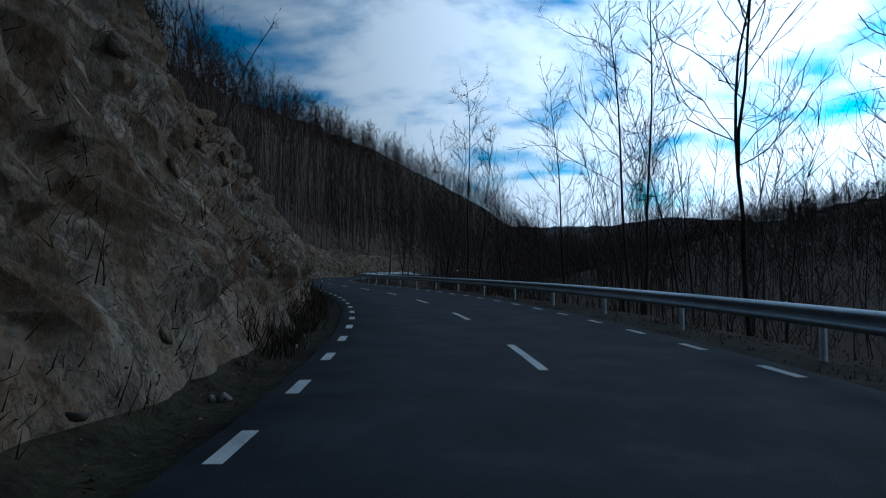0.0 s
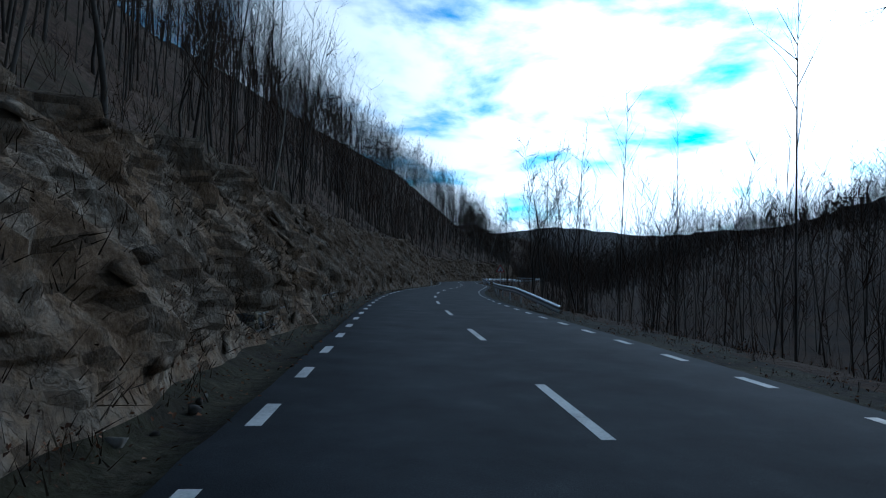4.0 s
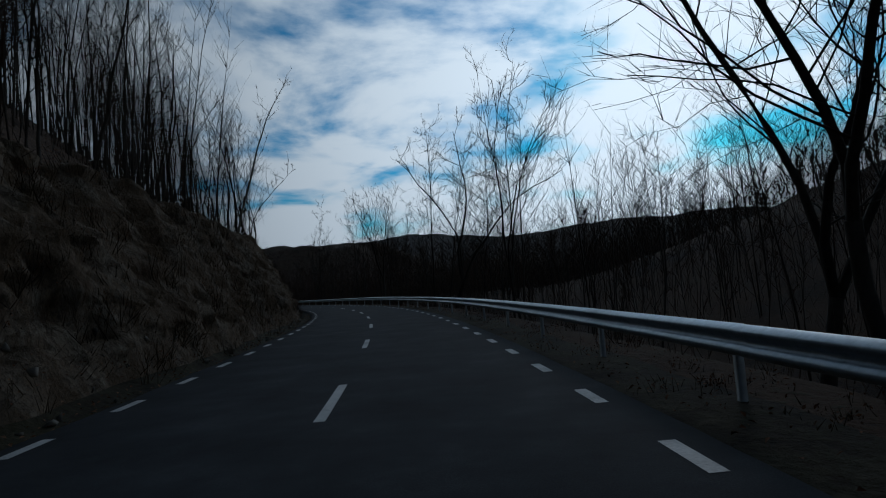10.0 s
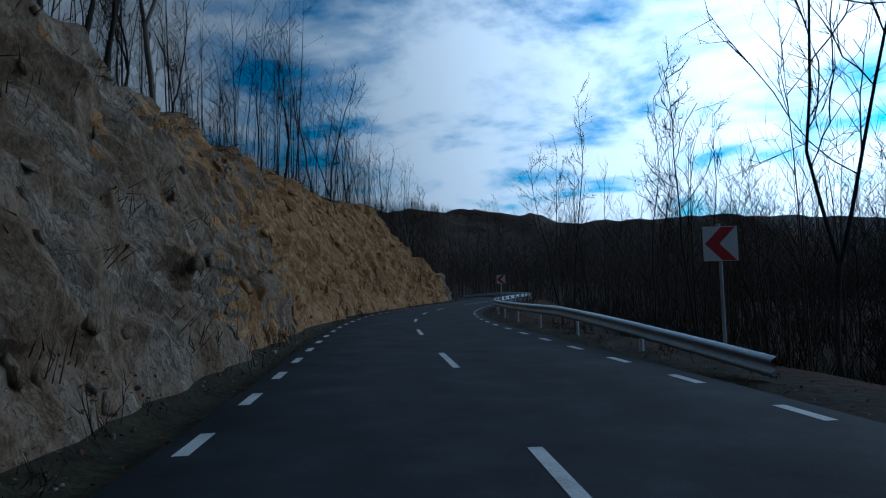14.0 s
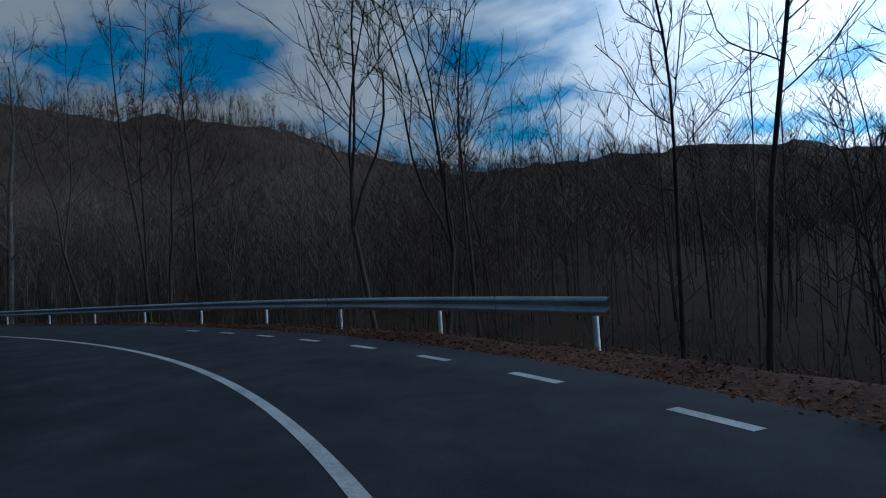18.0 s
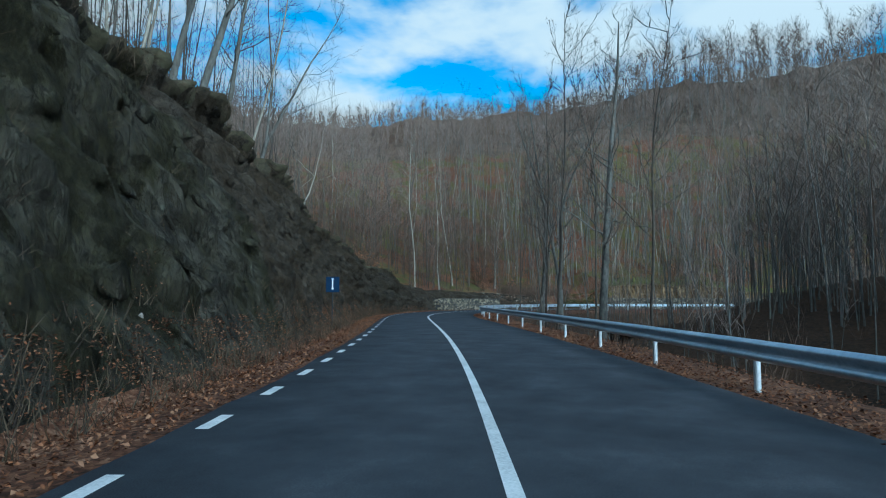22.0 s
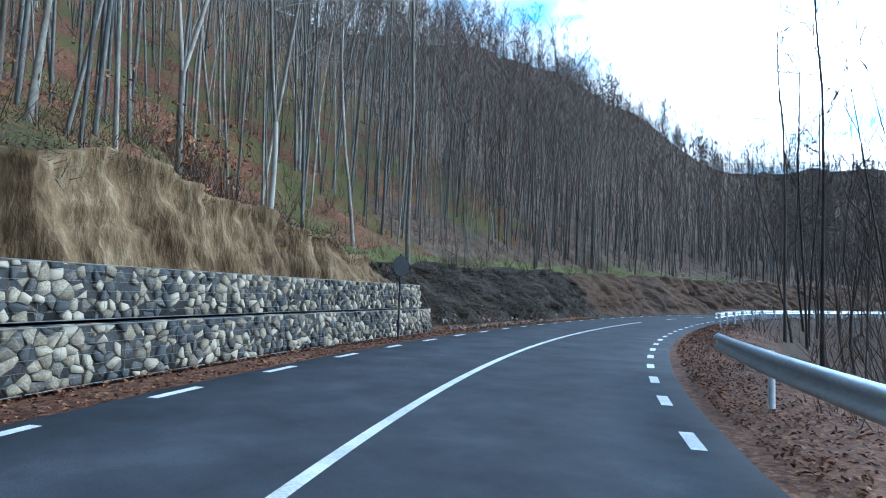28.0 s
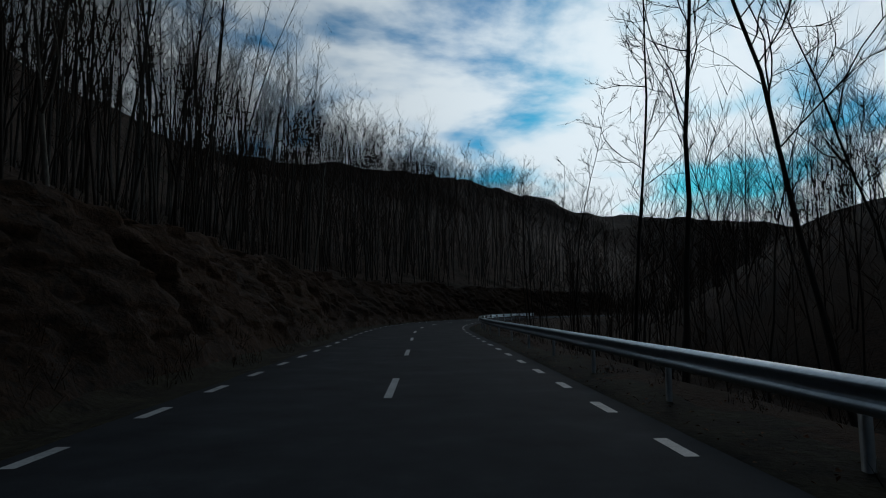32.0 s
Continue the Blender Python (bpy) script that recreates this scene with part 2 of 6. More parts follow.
def rocky(name, rock, soil, cover=0.5, size=1.0, relief=1.0, streak=1.0):
    """A cut face: broken rock with cracks, and patches of soil that have crept over it."""
    m, nt, b = material(name, 0.95)
    n, l = nt.nodes.new, nt.links.new
    whole = n("ShaderNodeTexCoord")
    co = n("ShaderNodeMapping")
    co.inputs["Scale"].default_value = (1, 1, streak)
    l(whole.outputs["Object"], co.inputs[0])

    def noise_of(scale, detail, rough, vec):
        node = n("ShaderNodeTexNoise")
        node.inputs["Scale"].default_value, node.inputs["Detail"].default_value, node.inputs["Roughness"].default_value = scale, detail, rough
        l(vec, node.inputs["Vector"])
        return node

    def maths(kind, a, c):
        node = n("ShaderNodeMath")
        node.operation = kind
        for sock, v in zip(node.inputs, (a, c)):
            if isinstance(v, (int, float)):
                sock.default_value = v
            else:
                l(v, sock)
        return node.outputs[0]

    def ramp_of(src, stops, lo, hi):
        node = n("ShaderNodeValToRGB")
        el = node.color_ramp.elements
        for i, c in enumerate(stops):
            pos = lo + (hi - lo) * i / (len(stops) - 1)
            e = el[i] if i < 2 else el.new(pos)
            e.position, e.color = pos, (*c, 1)
        l(src, node.inputs[0])
        return node.outputs[0]

    warp = noise_of(0.9 * size, 4, 0.6, co.outputs[0])
    shift = n("ShaderNodeVectorMath")
    shift.operation = "MULTIPLY_ADD"
    shift.inputs[1].default_value = (0.9, 0.9, 0.9)
    l(warp.outputs["Color"], shift.inputs[0])
    l(co.outputs[0], shift.inputs[2])
    cells = n("ShaderNodeTexVoronoi")
    cells.feature = "DISTANCE_TO_EDGE"
    cells.inputs["Scale"].default_value = 1.7 * size
    l(shift.outputs[0], cells.inputs["Vector"])
    tone = n("ShaderNodeTexVoronoi")
    tone.inputs["Scale"].default_value = 1.7 * size
    l(shift.outputs[0], tone.inputs["Vector"])
    crack = n("ShaderNodeMapRange")
    crack.inputs["From Max"].default_value = 0.07
    l(cells.outputs["Distance"], crack.inputs["Value"])
    coarse, fine = noise_of(0.42 * size, 7, 0.68, co.outputs[0]), noise_of(5.5 * size, 8, 0.78, co.outputs[0])
    mixed = maths("ADD", maths("MULTIPLY", fine.outputs["Fac"], 0.74), maths("MULTIPLY", tone.outputs["Color"], 0.26))
    stone = ramp_of(mixed, rock, 0.30, 0.72)
    earth = ramp_of(fine.outputs["Fac"], soil, 0.36, 0.66)
    patch = n("ShaderNodeMapRange")
    patch.inputs["From Min"].default_value, patch.inputs["From Max"].default_value = cover - 0.06, cover + 0.06
    l(maths("ADD", maths("MULTIPLY", coarse.outputs["Fac"], 0.8), maths("MULTIPLY", fine.outputs["Fac"], 0.2)), patch.inputs["Value"])
    soiled = maths("MAXIMUM", patch.outputs[0], maths("MULTIPLY", maths("SUBTRACT", 1.0, crack.outputs[0]), 0.55))
    mix = n("ShaderNodeMix")
    mix.data_type = "RGBA"
    l(soiled, mix.inputs["Factor"])
    for sock in mix.inputs:
        if sock.type == "RGBA" and sock.name in ("A", "B"):
            l(stone if sock.name == "A" else earth, sock)
    for sock in mix.outputs:
        if sock.type == "RGBA":
            l(sock, b.inputs["Base Color"])
    low, high = n("ShaderNodeBump"), n("ShaderNodeBump")
    low.inputs["Strength"].default_value, low.inputs["Distance"].default_value = 1.0, 0.30 * relief
    high.inputs["Strength"].default_value, high.inputs["Distance"].default_value = 1.0, 0.10 * relief
    rough = noise_of(1.9 * size, 9, 0.7, shift.outputs[0])
    l(maths("ADD", rough.outputs["Fac"], maths("MULTIPLY", maths("MULTIPLY", crack.outputs[0], 0.30), maths("SUBTRACT", 1.0, patch.outputs[0]))), low.inputs["Height"])
    l(fine.outputs["Fac"], high.inputs["Height"])
    l(low.outputs[0], high.inputs["Normal"])
    l(high.outputs[0], b.inputs["Normal"])
    return m


def leafy(name, stops, size=16.0, moss=None, share=0.5):
    """A carpet of fallen leaves: small pieces of many browns, lying over one another."""
    m, nt, b = material(name, 0.9)
    n, l = nt.nodes.new, nt.links.new
    co, vo, vo2, no = n("ShaderNodeTexCoord"), n("ShaderNodeTexVoronoi"), n("ShaderNodeTexVoronoi"), n("ShaderNodeTexNoise")
    vo.inputs["Scale"].default_value, vo2.inputs["Scale"].default_value, no.inputs["Scale"].default_value = size, size * 0.6, 0.35
    no.inputs["Detail"].default_value = 6
    for node in (vo, vo2, no):
        l(co.outputs["Object"], node.inputs["Vector"])
    first, second = n("ShaderNodeMix"), n("ShaderNodeMix")
    first.inputs["Factor"].default_value, second.inputs["Factor"].default_value = 0.5, 0.4
    l(vo.outputs["Color"], first.inputs["A"])
    l(vo2.outputs["Color"], first.inputs["B"])
    l(first.outputs["Result"], second.inputs["A"])
    l(no.outputs["Fac"], second.inputs["B"])
    ramp = n("ShaderNodeValToRGB")
    el = ramp.color_ramp.elements
    for i, c in enumerate(stops):
        pos = 0.26 + 0.48 * i / (len(stops) - 1)
        e = el[i] if i < 2 else el.new(pos)
        e.position, e.color = pos, (*c, 1)
    l(second.outputs["Result"], ramp.inputs[0])
    colour = ramp.outputs[0]
    if moss:
        spread, edge, mix = n("ShaderNodeTexNoise"), n("ShaderNodeMapRange"), n("ShaderNodeMix")
        spread.inputs["Scale"].default_value, spread.inputs["Detail"].default_value, spread.inputs["Roughness"].default_value = 0.22, 8, 0.65
        l(co.outputs["Object"], spread.inputs["Vector"])
        edge.inputs["From Min"].default_value, edge.inputs["From Max"].default_value, edge.inputs["To Max"].default_value = share - 0.05, share + 0.07, 0.85
        l(spread.outputs["Fac"], edge.inputs["Value"])
        mix.data_type = "RGBA"
        l(edge.outputs[0], mix.inputs["Factor"])
        for sock in mix.inputs:
            if sock.type == "RGBA" and sock.name == "A":
                l(colour, sock)
            if sock.type == "RGBA" and sock.name == "B":
                sock.default_value = (*moss, 1)
        colour = [sock for sock in mix.outputs if sock.type == "RGBA"][0]
    l(colour, b.inputs["Base Color"])
    bp = n("ShaderNodeBump")
    bp.inputs["Strength"].default_value, bp.inputs["Distance"].default_value = 1.0, 0.05
    l(first.outputs["Result"], bp.inputs["Height"])
    l(bp.outputs[0], b.inputs["Normal"])
    return m


ASPHALT = earthy("asphalt", ((0.020, 0.022, 0.026), (0.032, 0.036, 0.042), (0.040, 0.045, 0.052), (0.064, 0.069, 0.077)), 0.9, 70, 0.92, 0.45, (1.0, 1.0, 1.0), reach=0.008)
PAINT = earthy("road_paint", ((0.300, 0.306, 0.300), (0.500, 0.508, 0.500), (0.640, 0.640, 0.625)), 1.5, 30, 0.6, 0.1, reach=0.004)
VERGE = earthy("verge_soil", ((0.010, 0.008, 0.006), (0.028, 0.022, 0.014), (0.040, 0.036, 0.020), (0.068, 0.054, 0.036)), 0.9, 7, 0.95, 0.9, reach=0.06)
# Darker than BROWN_LEAVES: the valley side's shade is put into this litter's colour.
LITTER = earthy("leaf_litter_ground", ((0.017, 0.012, 0.009), (0.042, 0.025, 0.015), (0.068, 0.037, 0.021), (0.037, 0.032, 0.016)), 0.12, 5, 0.95, 0.9, reach=0.12)
BROWN_LEAVES = leafy("brown_leaf_slope", ((0.022, 0.015, 0.011), (0.052, 0.033, 0.023), (0.086, 0.055, 0.038), (0.118, 0.078, 0.054), (0.170, 0.125, 0.092)), 13.0, (0.050, 0.040, 0.022), 0.56)
LEAF_CARPET = leafy("leaf_carpet", ((0.014, 0.009, 0.006), (0.046, 0.021, 0.013), (0.090, 0.039, 0.021), (0.140, 0.064, 0.034), (0.215, 0.122, 0.076)), 21.0)
BANK_GREY = rocky("grey_brown_bank", ((0.090, 0.068, 0.050), (0.210, 0.166, 0.124), (0.320, 0.262, 0.200), (0.540, 0.470, 0.380)), ((0.110, 0.070, 0.042), (0.215, 0.143, 0.088), (0.300, 0.205, 0.128)), 0.49, 2.3, 0.5, 0.6)
BANK_OCHRE = rocky("ochre_cut", ((0.150, 0.084, 0.038), (0.345, 0.186, 0.078), (0.455, 0.258, 0.110), (0.600, 0.470, 0.330)), ((0.190, 0.100, 0.042), (0.335, 0.170, 0.066), (0.265, 0.186, 0.102)), 0.53, 1.8, 0.5, 0.75)
# Mossy rock, darkened well below its own tone: the bank's shade is painted in.
BANK_MOSS = rocky("mossy_bank_painted_shade", ((0.008, 0.007, 0.006), (0.026, 0.023, 0.018), (0.052, 0.046, 0.034), (0.110, 0.102, 0.080)), ((0.008, 0.007, 0.004), (0.022, 0.019, 0.010), (0.040, 0.037, 0.018)), 0.50, 1.5, 1.0, 0.4)
# BANK_GREY at about half strength; the shadow on this stretch is in the colour.
BANK_DULL = rocky("brown_bank_painted_shade", ((0.050, 0.039, 0.029), (0.122, 0.097, 0.072), (0.190, 0.154, 0.116), (0.340, 0.290, 0.226)), ((0.056, 0.038, 0.024), (0.116, 0.080, 0.051), (0.165, 0.116, 0.073)), 0.46, 2.3, 0.5, 0.6)
BANK_TAN = earthy("tan_clay_bank", ((0.038, 0.022, 0.011), (0.092, 0.058, 0.029), (0.140, 0.092, 0.047), (0.215, 0.155, 0.090)), 0.7, 5.0, 0.95, 1.0, (1.3, 1.3, 0.45), reach=0.12)
# Brown slate, with the shade of the cut put into its near-black colours.
BANK_BROWN = rocky("slaty_bank_painted_shade", ((0.007, 0.006, 0.005), (0.024, 0.019, 0.014), (0.046, 0.037, 0.027), (0.100, 0.086, 0.066)), ((0.009, 0.006, 0.004), (0.026, 0.018, 0.011), (0.042, 0.032, 0.018)), 0.52, 1.5, 0.8)
RUSSET_FLOOR = leafy("russet_leaf_floor", ((0.022, 0.013, 0.009), (0.070, 0.030, 0.018), (0.108, 0.044, 0.024), (0.135, 0.060, 0.032), (0.180, 0.100, 0.060)), 13.0, (0.066, 0.068, 0.020), 0.50)
GRASS = earthy("grassy_slope", ((0.040, 0.027, 0.014), (0.068, 0.068, 0.021), (0.096, 0.101, 0.029), (0.076, 0.034, 0.020)), 0.15, 6, 0.95, 0.9, reach=0.1)
FAR_HILL = earthy("far_bare_woods", ((0.018, 0.016, 0.016), (0.027, 0.024, 0.023), (0.036, 0.031, 0.029)), 0.02, 0.25, 1.0, 0.6, reach=2.0)
BARK = earthy("grey_bark", ((0.034, 0.027, 0.023), (0.062, 0.053, 0.044), (0.098, 0.086, 0.073)), 1.2, 9, 0.9, 0.6, (1, 1, 0.4), per=0.10, reach=0.02)
GREY_BEECH = earthy("smooth_grey_bark", ((0.050, 0.047, 0.042), (0.090, 0.086, 0.076), (0.135, 0.130, 0.116)), 1.0, 8, 0.85, 0.5, (1, 1, 0.4), per=0.06, reach=0.015)
BEECH = earthy("pale_beech_bark", ((0.085, 0.074, 0.058), (0.155, 0.138, 0.112), (0.260, 0.236, 0.196)), 2.2, 14, 0.85, 0.5, (1, 1, 0.35), per=0.15, reach=0.015)
TWIG = earthy("twigs", ((0.058, 0.038, 0.027), (0.088, 0.058, 0.042), (0.120, 0.080, 0.059)), 0.5, 4, 0.95, 0, per=0.12)
# Grey-brown twigs, paler than TWIG: sunlight on the facing slopes is in the colour.
LIT_TWIG = earthy("twigs_painted_sunlit", ((0.095, 0.068, 0.054), (0.140, 0.104, 0.085), (0.190, 0.148, 0.124)), 0.03, 3, 0.95, 0, per=0.12)
BRUSH = earthy("dry_brush", ((0.028, 0.021, 0.016), (0.056, 0.041, 0.027), (0.084, 0.062, 0.040)), 0.3, 3, 0.95, 0, per=0.15)
LEAF = earthy("fallen_leaves", ((0.050, 0.022, 0.012), (0.120, 0.046, 0.021), (0.180, 0.074, 0.034), (0.230, 0.118, 0.066)), 0.5, 4, 0.8, 0, per=0.17)
RUSSET = earthy("russet_leaves", ((0.13, 0.05, 0.025), (0.23, 0.09, 0.04), (0.30, 0.13, 0.06)), 0.5, 4, 0.8, 0, per=0.15)
IVY = earthy("evergreen_leaves", ((0.012, 0.028, 0.007), (0.030, 0.060, 0.012), (0.075, 0.090, 0.022), (0.080, 0.040, 0.018)), 0.5, 4, 0.85, 0, per=0.16)
STEEL = earthy("galvanised_steel", ((0.330, 0.390, 0.440), (0.450, 0.520, 0.575), (0.560, 0.630, 0.680)), 0.7, 12, 0.38, 0.1, metal=0.6, reach=0.003)
POST = earthy("dull_galvanised_post", ((0.35, 0.36, 0.36), (0.52, 0.53, 0.52)), 1.5, 14, 0.55, 0.1, metal=0.3, reach=0.003)
STONE = earthy("quarry_stone", ((0.052, 0.052, 0.050), (0.096, 0.086, 0.070), (0.150, 0.122, 0.083), (0.190, 0.155, 0.104), (0.290, 0.248, 0.180)), 1.0, 34, 0.9, 0.5, per=0.21, reach=0.006)
RUBBLE = earthy("dusty_rubble", ((0.050, 0.044, 0.038), (0.120, 0.107, 0.090), (0.220, 0.200, 0.172)), 1.5, 10, 0.9, 0.5, per=0.17, reach=0.02)
# Fill behind the gabion stones, coloured dark for the shade in the gaps.
CORE = earthy("rubble_painted_shade", ((0.030, 0.029, 0.027), (0.054, 0.051, 0.047)), 3, 20, 0.95, 0.6)
WIRE = earthy("galvanised_wire", ((0.113, 0.117, 0.122), (0.171, 0.176, 0.180)), 2, 20, 0.5, 0, metal=0.6)
CONCRETE = earthy("pale_concrete", ((0.190, 0.190, 0.178), (0.270, 0.268, 0.250), (0.340, 0.338, 0.315)), 1.2, 16, 0.85, 0.3, reach=0.008)
SIGN_BACK = earthy("dull_sign_back", ((0.02, 0.021, 0.023), (0.035, 0.036, 0.038)), 2, 15, 0.8, 0)
SIGN_WHITE = earthy("white_sheeting", ((0.66, 0.66, 0.66), (0.78, 0.78, 0.78)), 3, 20, 0.45, 0)
SIGN_RED = earthy("red_sheeting", ((0.42, 0.016, 0.022), (0.55, 0.025, 0.03)), 3, 20, 0.45, 0)
SIGN_BLUE = earthy("blue_sheeting", ((0.003, 0.014, 0.036), (0.004, 0.019, 0.048)), 3, 20, 0.8, 0)
SIGN_BLACK = earthy("black_symbol", ((0.012, 0.012, 0.012), (0.02, 0.02, 0.02)), 3, 20, 0.5, 0)

# ------------------------------------------------------------------ plan of the road: bends in 1/1000 per metre, every STEP metres
BENDS = (12.32, 12.84, 12.09, 11.32, 9.94, 8.30, 0.03, -10.48, -18.47, -20.62, -9.06, 3.11, 3.26, 1.68, 1.63, -0.24, -3.45, -6.73, -6.79, -2.36, 4.47, 7.49, 3.14, -9.05, -18.03, -11.80, -2.28, 1.84, 4.41, 5.49, 2.46, 2.35, 3.78, 3.22, 4.21, 5.55, 5.58, 5.85, 4.79, 2.93, 4.32, 4.85, 3.65, 4.93, 6.57, 0.36, -9.49, -13.23, -9.76, -3.55, 0.70, 10.31, 25.70, 39.46, 39.33, 23.67, 13.10, 8.38, 7.46, 5.11, 2.79, 3.37, 3.61, 3.34, 2.03, 0.41, -9.34, -24.03, -27.87, -28.79, -27.83, -20.50, -16.93, -12.17, -8.97, -5.55, -7.92, -12.34, -10.39, -5.03, -1.61, -0.56, 0.23, 1.53, -5.00, -11.00, -11.00, -11.00, -11.00, -11.00, -11.00, -11.00)
TH0 = 0.12886
S0, STEP = -12.0, 10.0
DASH_C = ((0, 12.9), (4, 41.8), (8, 68.4), (12, 99.5), (14, 114.9), (23, 178.9), (25, 190.9), (29, 223.4), (33, 250.6), (37, 281.5), (41, 313.2), (45, 344.4), (49, 375.6), (53, 406.3), (57, 436.6), (60, 459.9))
DASH_C2 = ((0, 757.5), (3, 782.6), (6, 805.1))
DASH_L = ((0, 10.8), (13, 40.7), (26, 69.2), (39, 97.7), (47, 115.0), (72, 172.2), (79, 188.7), (93, 220.7), (106, 250.0), (120, 280.9), (135, 314.2), (148, 343.6), (161, 373.8), (173, 401.7), (187, 433.2), (200, 461.3), (206, 473.7), (229, 525.3), (247, 565.7), (251, 575.6), (258, 592.3), (266, 610.9), (275, 630.2), (283, 648.1), (287, 656.8), (299, 683.1), (303, 691.0), (312, 711.2), (321, 732.2), (331, 754.7), (341, 777.7), (352, 802.8))
DASH_R = ((0, 11.4), (13, 40.1), (27, 70.6), (41, 101.4), (47, 114.9), (74, 175.5), (81, 191.9), (94, 220.7), (108, 251.8), (122, 282.6), (135, 312.1), (149, 343.9), (162, 372.4), (175, 402.4), (188, 431.0), (201, 460.5), (207, 473.5), (227, 519.0), (232, 529.7))
DASH_R2 = ((0, 685.4), (4, 694.5), (12, 713.2), (22, 734.7), (31, 754.9), (42, 780.2), (52, 802.9))
WIDTH, EDGE_L, EDGE_R = 2.9, 3.25, 3.35
DS = 0.5
sk = S0 + STEP * np.arange(len(BENDS))
S = np.arange(S0 - 150, sk[-1] + 150, DS)
KAP = np.interp(S, sk, np.array(BENDS) / 1000.0)
KAP[(S < S0) | (S > sk[-1])] = 0.0
I0 = int(np.argmin(np.abs(S - S0)))
TH = np.concatenate([[0], np.cumsum((KAP[1:] + KAP[:-1]) / 2 * DS)])
TH += TH0 - TH[I0]


def summed(v):
    return np.concatenate([[0], np.cumsum((v[1:] + v[:-1]) / 2 * DS)])


RX, RY = summed(-np.sin(TH)), summed(np.cos(TH))
RX -= RX[I0]
RY -= RY[I0]


def place(s, lat):
    """World x and y of a point of the plan; s along the road, lat to the right of its middle."""
    t = np.interp(s, S, TH)
    return np.interp(s, S, RX) + lat * np.cos(t), np.interp(s, S, RY) + lat * np.sin(t)


def heading(s):
    return float(np.interp(s, S, TH))


rng = np.random.default_rng(7)
LATTICE = rng.random((64, 256, 256))[:8]


def vnoise(x, y, k=0):
    xi, yi = np.floor(x).astype(int), np.floor(y).astype(int)
    u, v = x - xi, y - yi
    u, v = u * u * (3 - 2 * u), v * v * (3 - 2 * v)
    g = LATTICE[k % 8]
    a, b = g[xi % 256, yi % 256], g[(xi + 1) % 256, yi % 256]
    c, d = g[xi % 256, (yi + 1) % 256], g[(xi + 1) % 256, (yi + 1) % 256]
    return (a * (1 - u) + b * u) * (1 - v) + (c * (1 - u) + d * u) * v - 0.5


def fbm(x, y, k=0, octaves=4):
    t, a = 0, 1.0
    for i in range(octaves):
        t = t + a * vnoise(x * 2 ** i + 17.3 * i, y * 2 ** i + 9.1 * i, k + i)
        a *= 0.55
    return t


def smooth(u):
    u = np.clip(u, 0, 1)
    return u * u * (3 - 2 * u)


def along(s, *pairs):
    return np.interp(s, [p[0] for p in pairs], [p[1] for p in pairs])


def bank_foot(s):
    return along(s, (0, 4.3), (60, 4.2), (180, 4.0), (474, 4.1), (488, 5.6), (505, 6.5), (530, 5.6), (560, 4.2), (600, 4.8), (640, 5.2), (665, 5.6), (690, 6.2), (700, 5.7), (706, 5.5), (724, 5.4), (735, 5.0), (760, 4.6))


def bank_height(s):
    return along(s, (-20, 6.5), (15, 6.5), (30, 5.0), (60, 4.4), (84, 4.5), (104, 3.2), (130, 3.5), (170, 4.6), (200, 5.0), (240, 4.2), (290, 4.2), (310, 5.0), (380, 5.2), (400, 5.2),
                 (430, 5.4), (448, 6.6), (460, 7.4), (474, 8.2), (481, 7.8), (489, 5.0), (500, 3.2), (520, 3.6), (560, 6.0), (580, 6.5), (600, 7.2), (613, 8.3), (624, 9.6), (631, 9.8), (640, 9.4), (646, 8.8), (652, 7.6), (656, 6.5), (661, 5.3), (667, 4.2), (671, 3.2), (676, 2.4), (696, 1.7),
                 (699.5, 2.0), (702, 3.2), (704, 3.5), (712, 3.5), (718, 3.0), (724, 2.4), (732, 2.6), (760, 3.4), (800, 4.0), (900, 4.5))


def bank_run(s):
    return along(s, (0, 0.55), (40, 0.55), (120, 0.7), (200, 0.6), (400, 0.55), (470, 0.42), (490, 0.45), (560, 0.6), (600, 0.60), (655, 0.62), (666, 0.85), (675, 1.6), (694, 1.5), (699.5, 1.3), (702, 0.34), (720, 0.36), (726, 0.9), (735, 1.1), (900, 1.0)) * bank_height(s)


def hill_slope(s):
    return along(s, (0, 0.95), (60, 1.05), (150, 1.0), (290, 0.78), (320, 0.92), (390, 0.9), (430, 0.7), (470, 0.60), (500, 0.42), (520, 0.42), (560, 0.62), (640, 0.60), (685, 0.56), (705, 0.66), (745, 0.80), (775, 0.66), (795, 0.54), (830, 0.50), (900, 0.52))


def far_slope(s):
    return along(s, (0, 0.07), (140, 0.10), (185, 0.33), (370, 0.34), (402, 0.06), (470, 0.04), (505, 0.06), (530, 0.22), (550, 0.36), (580, 0.42), (603, 0.65), (620, 0.85), (655, 0.80), (695, 0.25), (735, 0.22), (765, 0.36), (900, 0.34))


HAIRPIN = (-128.6, 505.4)


